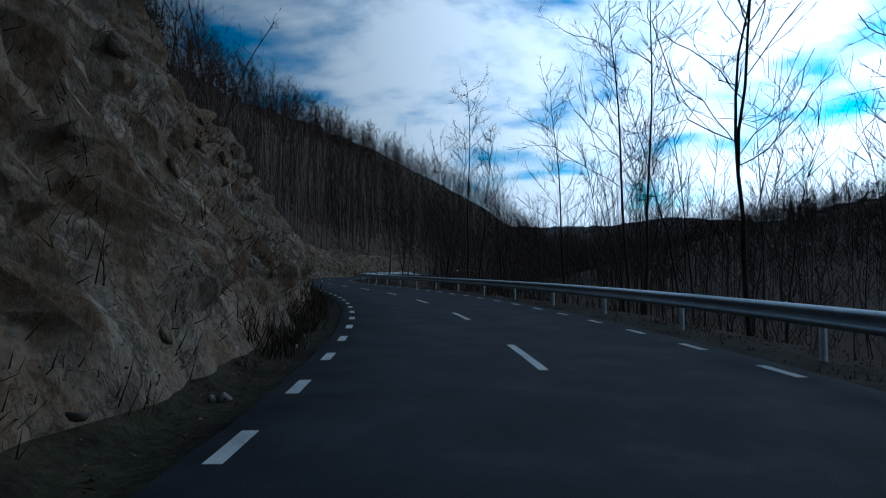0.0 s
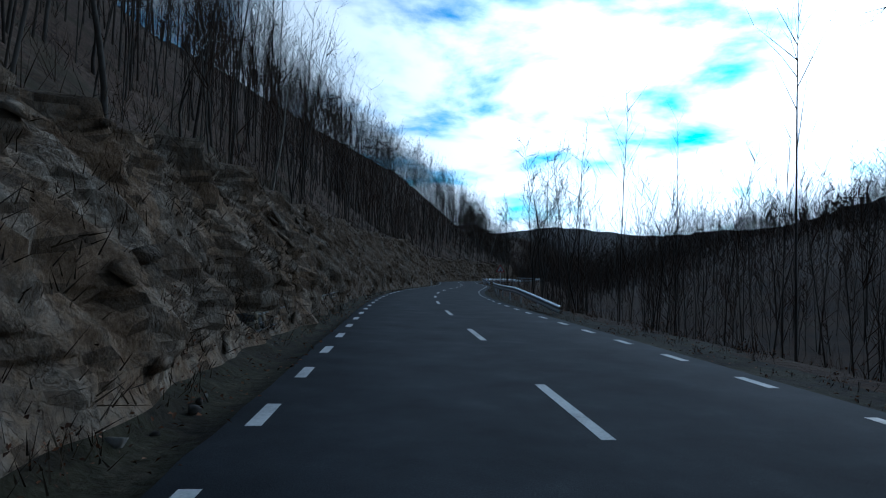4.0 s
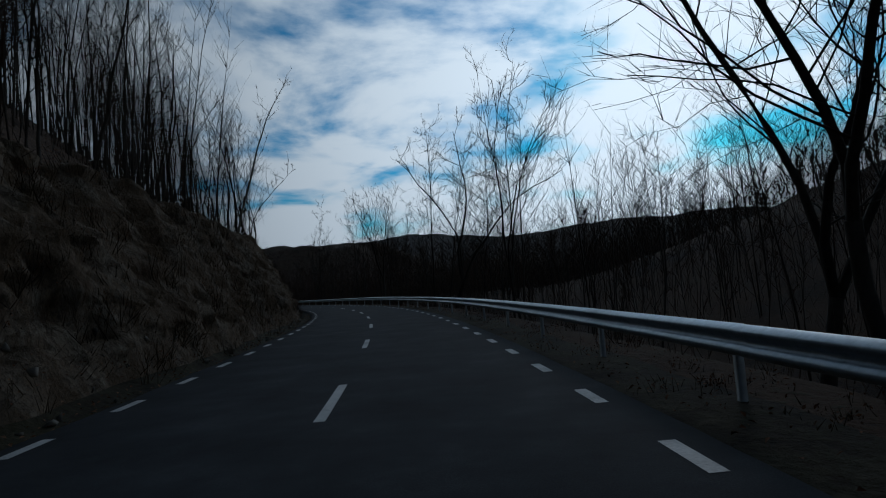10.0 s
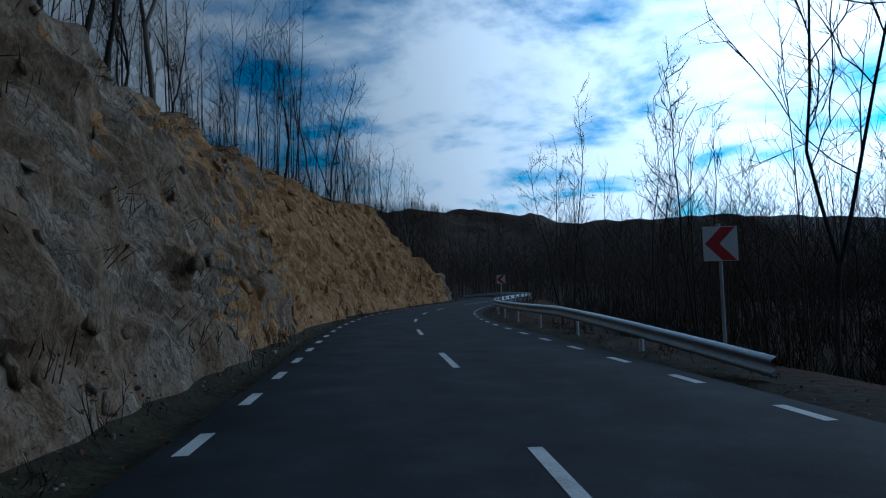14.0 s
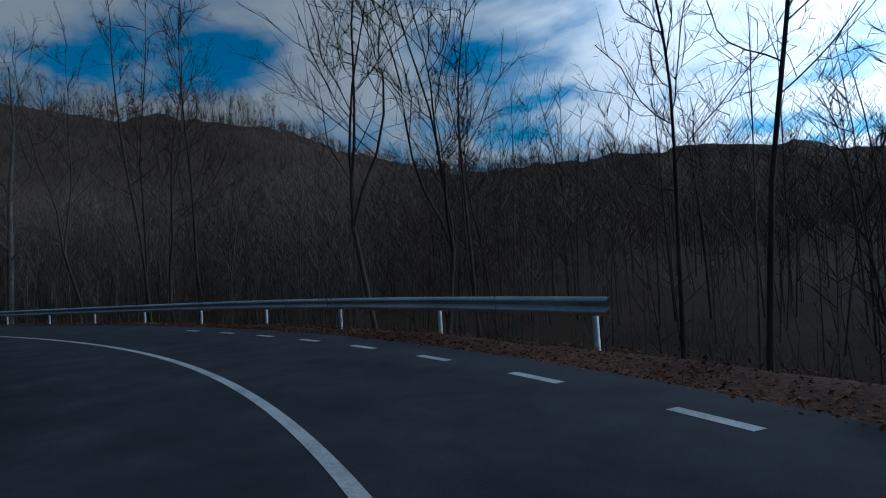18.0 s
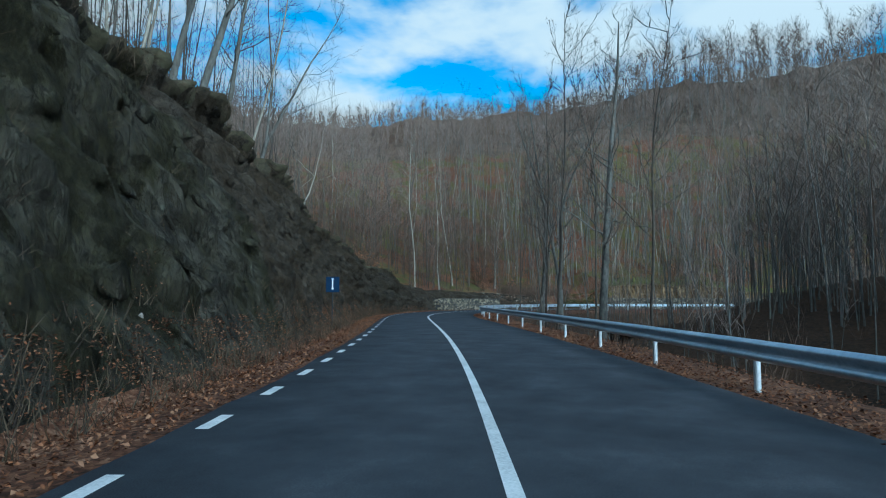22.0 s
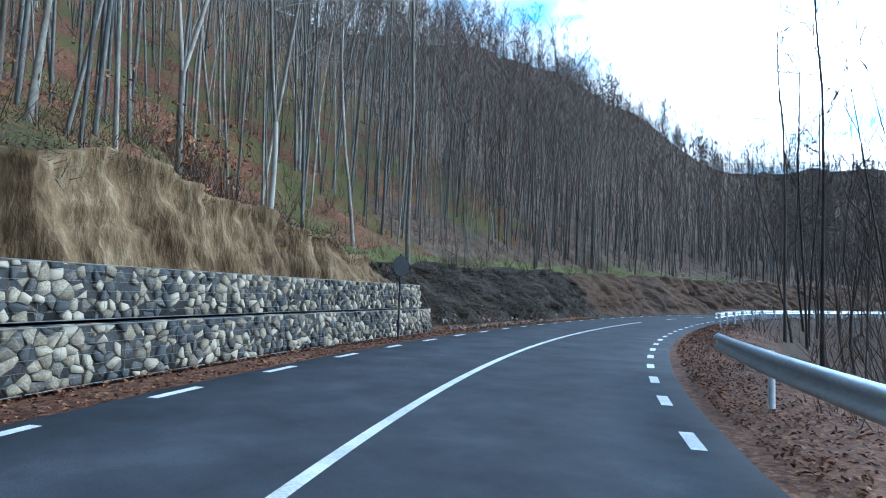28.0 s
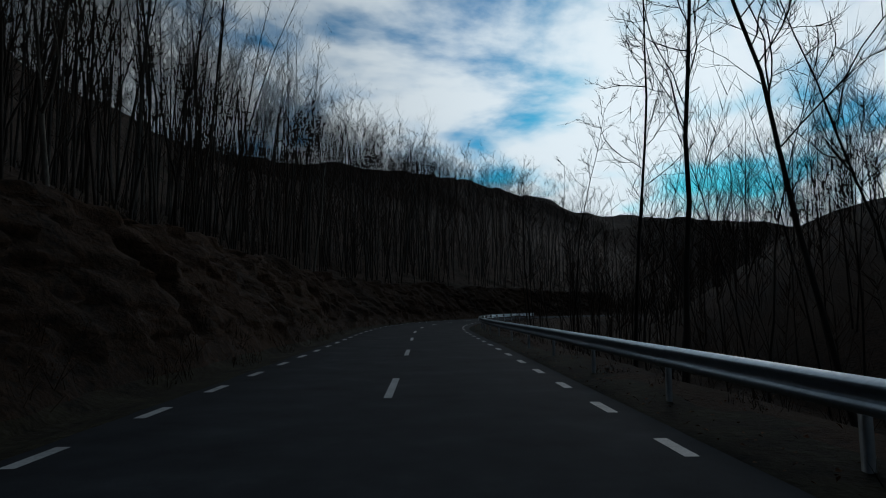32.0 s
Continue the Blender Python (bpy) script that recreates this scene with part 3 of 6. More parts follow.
def height(s, lat, x, y):
    """Ground level at a place of the plan."""
    u = -lat - bank_foot(s)
    hb, rb = bank_height(s), bank_run(s)
    up = np.clip(u / rb, 0, 1)
    lip = 0.25 * fbm(s * 0.35, s * 0.0 + 3, 1)
    rise = hb * (0.25 * smooth(up) + 0.75 * up ** 0.9) * (1 + 0.5 * lip)
    beyond = np.maximum(u - rb, 0)
    hill = hill_slope(s) * beyond ** 2 / (beyond + 4.5)
    peak = along(s, (560, 92), (690, 90), (800, 88), (840, 76))
    hill = peak * np.tanh(hill / peak)
    verge = -0.06 - 0.12 * np.exp(-((u + 0.5) / 0.45) ** 2)
    left = np.where(u < 0, verge, rise + hill)
    v = lat - 4.9
    drop = along(s, (0, 3.6), (200, 3.0), (300, 2.6), (420, 3.4), (520, 2.2), (560, 3.2), (650, 3.0), (690, 1.6), (740, 2.2), (900, 3.0))
    fall = -0.07 - drop * smooth(v / 7.0)
    across = far_slope(s) * np.maximum(v - along(s, (550, 19), (610, 12), (660, 12), (700, 19)), 0)
    cap = along(s, (640, 85), (690, 30), (740, 24), (900, 24))
    right = fall + cap * np.tanh(across / cap)
    # the ridge beyond the hairpin, told by its bearing and distance from a point of the bend
    dx, dy = x - HAIRPIN[0], y - HAIRPIN[1]
    out, bear = np.hypot(dx, dy), np.degrees(np.arctan2(-dx, dy))
    crest = along(bear, (-40, 270), (-10, 265), (20, 255), (34, 200), (48, 170), (66, 155), (85, 185), (120, 260))
    top = along(bear, (-40, 14), (-10, 24), (8, 42), (22, 50), (34, 42), (48, 24), (66, 20), (85, 26), (120, 40))
    inner = np.maximum(lat - 14, 0)
    ridge = np.where(out < crest, top * (inner / (inner + np.maximum(crest - out, 0) + 1)) ** 1.5, top * np.maximum(1 - (out - crest) / 260, 0.15) * inner / (inner + 20))
    turned = np.where(s < 665, 1 - smooth((s - 628) / 30), smooth((s - 680) / 15) * along(bear, (-80, 0), (-40, 1), (55, 1), (75, 0)))
    share = smooth((s - 490) / 30) * turned * smooth(inner / 10)
    right = right * (1 - share) + (np.minimum(right, fall) + ridge) * share
    z = np.where(lat < 0, left, np.where(v > 0, right, -0.07))
    rough = np.clip((np.abs(lat) - 5.5) / 14, 0, 1)
    return z + rough * (0.9 * fbm(x * 0.09, y * 0.09, 2) + 1.8 * rough * fbm(x * 0.02, y * 0.02, 4)) + np.clip((np.abs(lat) - 45) / 60, 0, 1) * 22 * fbm(x * 0.009 + 3, y * 0.009 + 8, 6)


def ground_at(s, lat):
    x, y = place(s, lat)
    return float(x), float(y), float(height(np.array(s), np.array(lat), np.array(x), np.array(y)))


# ------------------------------------------------------------------ mesh helpers


def mesh_of(name, verts, faces, mats, smooth_shade=False, index=None):
    """One mesh from an array of points and a list of face arrays (triangles or quads)."""
    me = bpy.data.meshes.new(name)
    verts = np.asarray(verts, np.float32)
    faces = [np.atleast_2d(np.asarray(f, np.int32)) for f in (faces if isinstance(faces, list) else [faces]) if len(f)]
    me.vertices.add(len(verts))
    me.vertices.foreach_set("co", verts.ravel())
    loops = np.concatenate([f.ravel() for f in faces])
    sizes = np.concatenate([np.full(len(f), f.shape[1], np.int32) for f in faces])
    me.loops.add(len(loops))
    me.loops.foreach_set("vertex_index", loops)
    me.polygons.add(len(sizes))
    me.polygons.foreach_set("loop_start", np.concatenate([[0], np.cumsum(sizes)[:-1]]).astype(np.int32))
    me.polygons.foreach_set("loop_total", sizes)
    if smooth_shade:
        me.polygons.foreach_set("use_smooth", np.ones(len(sizes), bool))
    for m in (mats if isinstance(mats, (list, tuple)) else [mats]):
        me.materials.append(m)
    if index is not None:
        me.polygons.foreach_set("material_index", np.asarray(index, np.int32))
    me.update(calc_edges=True)
    me.validate()
    return me


def part(name, me, parent, label=""):
    ob = new(name, me)
    ob.parent = parent
    return tagged(ob, label)


def from_bm(name, bm, mat):
    me = bpy.data.meshes.new(name)
    bm.to_mesh(me)
    bm.free()
    me.materials.append(mat)
    return me


def sheet(nu, nv):
    """Quads of a grid of nu by nv points."""
    a = np.arange(nu * nv).reshape(nu, nv)
    return np.stack([a[:-1, :-1], a[1:, :-1], a[1:, 1:], a[:-1, 1:]], -1).reshape(-1, 4)


def box_mesh(name, size, mat, bevel=0.01, at=(0, 0, 0)):
    bm = bmesh.new()
    bmesh.ops.create_cube(bm, size=1.0)
    bmesh.ops.scale(bm, vec=size, verts=bm.verts)
    if bevel:
        bmesh.ops.bevel(bm, geom=bm.edges[:], offset=bevel, segments=2, affect="EDGES")
    bmesh.ops.translate(bm, vec=at, verts=bm.verts)
    return from_bm(name, bm, mat)


def rod_mesh(name, r, length, mat, sides=10, at=(0, 0, 0)):
    bm = bmesh.new()
    bmesh.ops.create_cone(bm, segments=sides, radius1=r, radius2=r, depth=length, cap_ends=True)
    bmesh.ops.translate(bm, vec=(at[0], at[1], at[2] + length / 2), verts=bm.verts)
    return from_bm(name, bm, mat)


def plate_mesh(name, outline, thick, mat, y=0.0):
    """A flat plate with the outline (x, z), its face towards -y."""
    bm = bmesh.new()
    vs = [bm.verts.new((x, y, z)) for x, z in outline]
    f = bm.faces.new(vs)
    r = bmesh.ops.extrude_face_region(bm, geom=[f])
    bmesh.ops.translate(bm, vec=(0, thick, 0), verts=[v for v in r["geom"] if isinstance(v, bmesh.types.BMVert)])
    bmesh.ops.recalc_face_normals(bm, faces=bm.faces[:])
    return from_bm(name, bm, mat)


# ------------------------------------------------------------------ ground
def strip(lats, s):
    ss, ll = np.meshgrid(s, lats, indexing="ij")
    return ss, ll


FACE = []


def build_ground():
    s = np.concatenate([np.arange(S0 - 40, -12, 0.4), np.arange(-12, 160, 0.25), np.arange(160, 440, 0.33), np.arange(440, 492, 0.22), np.arange(492, 560, 0.35),
                        np.arange(560, 672, 0.24), np.arange(672, 699, 0.3), np.arange(699, 727, 0.11), np.arange(727, sk[-1] + 30, 0.35)])
    k = len(s)
    # left: verge, bank and brow
    w = np.concatenate([np.linspace(0, 1, 5), 1 + np.linspace(0.03, 1, 34), 2 + np.linspace(0.1, 1, 9)])
    foot, run = bank_foot(s)[:, None], bank_run(s)[:, None]
    a0, a1, a2 = np.full_like(foot, EDGE_L - 0.05), foot, foot + run
    lat = np.where(w <= 1, a0 + (a1 - a0) * w, np.where(w <= 2, a1 + (a2 - a1) * (w - 1), a2 + np.maximum(17 - a2, 2) * (w - 2)))
    ss = np.repeat(s[:, None], len(w), 1)
    x, y = place(ss, -lat)
    z = height(ss, -lat, x, y)
    # relief of the bank: gullies and ledges pushed in and out of its face
    face = smooth((w - 1.0) * 4) * smooth((2.15 - w) * 5)
    amp = along(ss, (0, 0.95), (60, 0.6), (200, 0.6), (420, 0.55), (440, 0.5), (485, 0.55), (520, 0.6), (560, 0.75), (635, 0.75), (645, 1.1), (660, 1.1), (690, 0.6), (700, 0.22), (722, 0.22), (730, 0.7), (900, 0.9))
    ridge = 0.5 - np.abs(fbm(ss * 0.45, z * 0.40 + ss * 0.1, 4, 4))
    push = amp * face * (1.0 * fbm(ss * 0.25, z * 0.28, 0, 5) + 0.6 * fbm(ss * 1.0, z * 0.55, 3, 3) + 0.9 * (ridge - 0.3))
    push = push + amp * face * (0.30 * vnoise(ss * 2.3, z * 2.0, 6) + 0.05 * rng.normal(0, 1, ss.shape))
    push = push + face * (0.16 * vnoise(ss * 3.4 + 7, z * 2.6, 2) + 0.12 * vnoise(ss * 1.5, z * 3.4 + 2, 4))
    # broken faces: sharp-edged blocks and cracks
    block = np.abs(fbm(ss * 1.1 + 0.5 * z, z * 0.9 - 0.3 * ss, 1, 3))
    push = push + amp * face * (0.38 * np.minimum(block, 0.28) / 0.28 - 0.30 * np.exp(-(fbm(ss * 0.8 - 0.25 * z, z * 0.7, 5, 3) / 0.05) ** 2))
    push = push + face * along(ss, (698, 0), (702, 1.0), (719, 1.0), (724, 0)) * (0.30 - 0.75 * np.abs(fbm(ss * 1.15, z * 0.10, 2, 3)) - 0.75 * np.abs(vnoise(ss * 2.4, z * 0.25, 5)))
    cleft = 0.5 - 1.8 * np.abs(fbm(ss * 0.55 + z * 0.12, z * 0.10, 7, 4))
    push = push + face * along(ss, (-50, 0.6), (30, 0.35), (150, 0.3), (430, 0.25), (450, 0.35), (490, 0.35), (550, 0.6), (660, 0.7), (672, 0.2), (699, 0.2), (701, 0.0), (724, 0.0), (727, 0.25), (900, 0.3)) * cleft
    push = push + 0.5 * np.exp(-((w - 1.0) / 0.12) ** 2) * fbm(ss * 0.7, ss * 0.02, 3, 3)
    # a dark lip of roots and turf that overhangs the cut
    brow = np.exp(-((w - 2.02) / 0.09) ** 2) * along(ss, (0, 0.15), (150, 0.35), (240, 0.35), (300, 0.1), (420, 0.2), (555, 0.4), (570, 1.1), (655, 1.0), (672, 0.1), (700, 0.5), (722, 0.4), (735, 0.2), (900, 0.2))
    brow = brow * np.clip(0.8 + 0.35 * fbm(ss * 0.25, ss * 0.03, 4, 3), 0.5, 1.2)
    under = np.exp(-((w - 1.87) / 0.07) ** 2) * along(ss, (560, 0), (580, 0.5), (610, 0.8), (655, 0.6), (668, 0))
    lat2 = lat - push - brow * 0.8 + under
    z = z + 0.35 * face * fbm(ss * 0.9, lat * 0.9, 5) + 0.35 * brow
    x, y = place(ss, -lat2)
    V = np.stack([x, y, z], -1).reshape(-1, 3)
    FACE[:] = [s, w, V.reshape(k, len(w), 3)]
    F = sheet(k, len(w))
    fs = ss[:-1, :-1].ravel() + along(ss[:-1, :-1].ravel(), (425, 2.5), (435, 9), (470, 9), (480, 2.5)) * fbm(V[F[:, 0], 2] * 0.35, ss[:-1, :-1].ravel() * 0.2, 2) + 0.8 * fbm(ss[:-1, :-1].ravel() * 1.4, V[F[:, 0], 2] * 1.4, 6, 3)
    fw = np.repeat(w[None, :-1], k - 1, 0).ravel() + rng.normal(0, 0.02, len(F))
    idx = np.full(len(F), 2)
    blur = np.random.RandomState(8).normal(0, 2.6, len(F))
    # the shadowed stretch takes the darkened copy of the grey bank
    idx[(fs + 3 * blur > 135) & (fs < 426)] = 10
    idx[(fs + blur > 443) & (fs < 500)] = 3
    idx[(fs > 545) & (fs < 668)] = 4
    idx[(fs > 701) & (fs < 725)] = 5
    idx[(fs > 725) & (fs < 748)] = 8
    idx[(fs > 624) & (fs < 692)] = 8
    idx[(fs > 692) & (fs < 701)] = 7
    idx[fs > 748] = 11
    low = np.repeat(w[None, :-1], k - 1, 0).ravel() < 0.99
    idx[low] = 0
    idx[low & (fs > 520) & (fs < 745)] = 9
    idx[(fw > 1.93) & (fs > 560) & (fs < 668)] = 0
    top = fw > 2.06
    idx[top] = 1
    idx[top & (fs > 655) & (fs < 735)] = 7
    idx[top & (fs > 703) & (fs < 724) & (fw < 2.35)] = 6
    idx[top & (((fs > 724) & (fs < 790) & (fw < 2.3)))] = 6
    me = mesh_of("ground", V, F[:, ::-1], [VERGE, BROWN_LEAVES, BANK_GREY, BANK_OCHRE, BANK_MOSS, BANK_TAN, GRASS, RUSSET_FLOOR, BANK_BROWN, LEAF_CARPET, BANK_DULL, LITTER], False, idx)
    tagged(new("ground", me), "earth and rock cut bank above a narrow verge", "ground", kind="structure")
    # right: shoulder and fall to the valley
    lats = np.array([EDGE_R - 0.05, 3.7, 4.1, 4.5, 4.9, 5.4, 6.0, 6.8, 7.7, 8.7, 9.8, 11, 12.5, 14.5])
    s = s[::2]
    k = len(s)
    ss, ll = strip(lats, s)
    x, y = place(ss, ll)
    z = height(ss, ll, x, y) + 0.10 * fbm(ss * 0.8, ll * 0.8, 3) * (ll > 3.6)
    V = np.stack([x, y, z], -1).reshape(-1, 3)
    F = sheet(k, len(lats))
    fl = ll[:-1, :-1].ravel() + 0.5 * fbm(ss[:-1, :-1].ravel() * 0.4, ll[:-1, :-1].ravel(), 2)
    fs = ss[:-1, :-1].ravel()
    idx = np.where(fl < 4.4, 0, 1)
    idx[(fs > 515) & (fs < 745)] = np.where(fl[(fs > 515) & (fs < 745)] < 6.5, 2, 1)
    me = mesh_of("shoulder", V, F, [VERGE, LITTER, LEAF_CARPET], True, idx)
    tagged(new("shoulder", me), "leaf-strewn road shoulder falling to a wooded valley", "ground", kind="structure")


def build_hills():
    cell = 5.0
    gx, gy = np.arange(-620, 330, cell), np.arange(-190, 1000, cell)
    X, Y = np.meshgrid(gx, gy, indexing="ij")
    pts = np.stack([X.ravel(), Y.ravel()], 1)
    sub = slice(0, len(S), 4)
    px, py, pt, psn = RX[sub], RY[sub], TH[sub], S[sub]
    best = np.empty(len(pts), int)
    for a in range(0, len(pts), 4000):
        d = (pts[a:a + 4000, None, 0] - px) ** 2 + (pts[a:a + 4000, None, 1] - py) ** 2
        best[a:a + 4000] = d.argmin(1)
    lat = (pts[:, 0] - px[best]) * np.cos(pt[best]) + (pts[:, 1] - py[best]) * np.sin(pt[best])
    dist = np.hypot(pts[:, 0] - px[best], pts[:, 1] - py[best])
    lat = np.where(lat < 0, -dist, dist)
    s = psn[best]
    z = height(s, lat, pts[:, 0], pts[:, 1]).reshape(X.shape)
    D = dist.reshape(X.shape)
    for r in range(45):
        p = np.pad(z, 1, mode="edge")
        mean = sum(p[i:i + X.shape[0], j:j + X.shape[1]] for i in range(3) for j in range(3)) / 9
        z = np.where(D > (20 if r < 4 else 48), mean, z)
    far = smooth((D - 45) / 80)
    z = z + far * (9 * fbm(X * 0.011, Y * 0.011, 2, 4) + 5 * fbm(X * 0.05, Y * 0.05, 5, 3) + rng.normal(0, 0.9, X.shape))
    rim = np.minimum(np.minimum(X - gx[0], gx[-1] - X), np.minimum(Y - gy[0], gy[-1] - Y))
    z = np.where(D > 40, z * smooth(rim / 150) - 6 * (1 - smooth(rim / 150)), z)
    z = z + far * (11 * np.exp(-((X + 402) / 55) ** 2 - ((Y - 640) / 55) ** 2) - 11 * np.exp(-((X + 385) / 60) ** 2 - ((Y - 415) / 75) ** 2) - 14 * np.exp(-((X + 395) / 50) ** 2 - ((Y - 750) / 40) ** 2))
    z = z + far * 34 * np.exp(-((X + 485) / 95) ** 2 - ((Y - 620) / 120) ** 2)
    shown = z.copy()
    z = np.where(D < 9, np.minimum(z, 0) - 3.0, np.where(D < 13.8, z - 2.2, z))
    V = np.stack([X, Y, z], -1).reshape(-1, 3)
    sl, ll = (s.reshape(X.shape)[:-1, :-1]).ravel(), (lat.reshape(X.shape)[:-1, :-1]).ravel()
    # left slopes get lighter leaves; the valley side keeps litter with shade painted in
    russet = (sl > 668) & (sl < 760) & (ll < 0) & (ll > -70)
    me = mesh_of("hillside", V, sheet(*X.shape), [LITTER, RUSSET_FLOOR, BROWN_LEAVES], True, np.where(russet, 1, np.where((ll < 0) & (ll > -120), 2, 0)))
    tagged(new("hillside", me), "steep hillsides covered in brown fallen leaves", "hill", kind="structure")
    return gx, gy, shown, s.reshape(X.shape), lat.reshape(X.shape)


def build_far():
    """Distant wooded ridges all round, out to the horizon."""
    n, radii = 720, np.array([430, 560, 720, 900, 1150, 1500, 2000, 2800, 4200.0])
    a = np.linspace(0, 2 * math.pi, n, endpoint=False)
    A, R = np.meshgrid(a, radii, indexing="ij")
    cx, cy = -150.0, 420.0
    x, y = cx + R * np.sin(A), cy + R * np.cos(A)
    h = np.interp(R, [430, 560, 720, 900, 1150, 1500, 2000, 2800, 4200], [-12, 4, 22, 52, 94, 138, 112, 180, 100])
    ripple = 1 + 0.4 * fbm(np.sin(A) * 3 + 5, np.cos(A) * 3 + 5 + R * 0.001, 6)
    z = h * ripple + 8 * fbm(x * 0.006, y * 0.006, 7) + 5.0 * vnoise(x * 0.07, y * 0.07, 3) + rng.normal(0, 1.0, x.shape)
    V = np.stack([x, y, z], -1).reshape(-1, 3)
    idx = np.arange(n * len(radii)).reshape(n, len(radii))
    nx = np.roll(idx, -1, 0)
    F = np.stack([idx[:, :-1], nx[:, :-1], nx[:, 1:], idx[:, 1:]], -1).reshape(-1, 4)
    me = mesh_of("backdrop", V, F[:, ::-1], [FAR_HILL], True)
    tagged(new("backdrop", me), "distant bare wooded ridges", "hills", kind="structure")


def build_road():
    s = np.arange(S0 - 40, sk[-1] + 30, DS)
    wob = 0.05 * fbm(s * 0.7, s * 0 + 1, 1) + 0.04 * fbm(s * 2.1, s * 0 + 4, 2)
    lats = np.array([-1.0, -0.97, -0.5, 0, 0.5, 0.97, 1.0])
    ll = np.where(lats < 0, -lats * -1 * (EDGE_L + wob[:, None]), lats * (EDGE_R + 0.3 * wob[:, None] + along(s, (480, 0), (540, 0.5), (640, 0.35), (670, 0))[:, None]))
    ss = np.repeat(s[:, None], len(lats), 1)
    x, y = place(ss, ll)
    z = np.where(np.abs(lats) == 1.0, -0.10, 0.0) + 0 * ss
    V = np.stack([x, y, z], -1).reshape(-1, 3)
    me = mesh_of("road", V, sheet(len(s), len(lats)), [ASPHALT], False)
    tagged(new("road", me), "narrow two-lane dark asphalt road", "road", kind="structure")


def ribbons(name, runs, label):
    """Painted strips 4 mm over the asphalt; runs of (from s, to s, lat, width)."""
    V, F = [], []
    for a, b, lat, w in runs:
        n = max(2, int((b - a) / 0.5) + 1)
        s = np.linspace(a, b, n)
        for e in (-1, 1):
            x, y = place(s, lat + e * w / 2)
            V.append(np.stack([x, y, np.full(n, 0.004)], 1))
        o = sum(len(v) for v in V) - 2 * n
        i = np.arange(n - 1)
        F.append(np.stack([o + i, o + n + i, o + n + i + 1, o + i + 1], 1))
    me = mesh_of(name, np.concatenate(V), np.concatenate(F), [PAINT])
    tagged(new(name, me), label, "road marking", kind="structure")


def dashes(marks, length, lat, w, first=0, last=0):
    k = np.arange(marks[0][0] - first, marks[-1][0] + last + 1)
    kk, vv = [m[0] for m in marks], [m[1] for m in marks]
    step = (vv[-1] - vv[0]) / (kk[-1] - kk[0])
    mid = np.where(k < kk[0], vv[0] + (k - kk[0]) * step, np.where(k > kk[-1], vv[-1] + (k - kk[-1]) * step, np.interp(k, kk, vv)))
    jit = rng.random(len(k)) * 0.06
    return [(m - length / 2 + j, m + length / 2 - j, lat, w) for m, j in zip(mid, jit)]


build_ground()
HILL = build_hills()
build_far()
build_road()
ribbons("centre_dashes", dashes(DASH_C, 2.5, 0, 0.125, 5, 1) + dashes(DASH_C2, 2.5, 0, 0.125, 1, 9), "white broken centre line on asphalt")
ribbons("centre_line", [(478.0, 741.0, 0, 0.125)], "white solid centre line on asphalt")
ribbons("left_edge_dashes", dashes(DASH_L, 0.85, -WIDTH, 0.14, 16, 30), "white broken edge line beside the bank")
ribbons("right_edge_dashes", dashes(DASH_R, 0.85, WIDTH, 0.14, 16, 3) + dashes(DASH_R2, 0.85, WIDTH, 0.14, 2, 30) + [(m - 0.4, m + 0.4, WIDTH, 0.14) for m in (538.6, 540.8, 543.0, 545.2)], "white broken edge line beside the valley")


# ------------------------------------------------------------------ guard rails
def rail_profile():
    return [(0.00, 0.0), (0.025, 0.02), (0.075, 0.045), (0.08, 0.085), (0.025, 0.12), (0.00, 0.155), (0.025, 0.19), (0.08, 0.225), (0.075, 0.265), (0.025, 0.29), (0.00, 0.31)]


def rail_flare(s):
    """How far the rail swings out round the head of the hairpin."""
    return along(s, (531, 0.0), (532, 1.3), (546, 1.3), (556, 0.7), (567, 0.0))


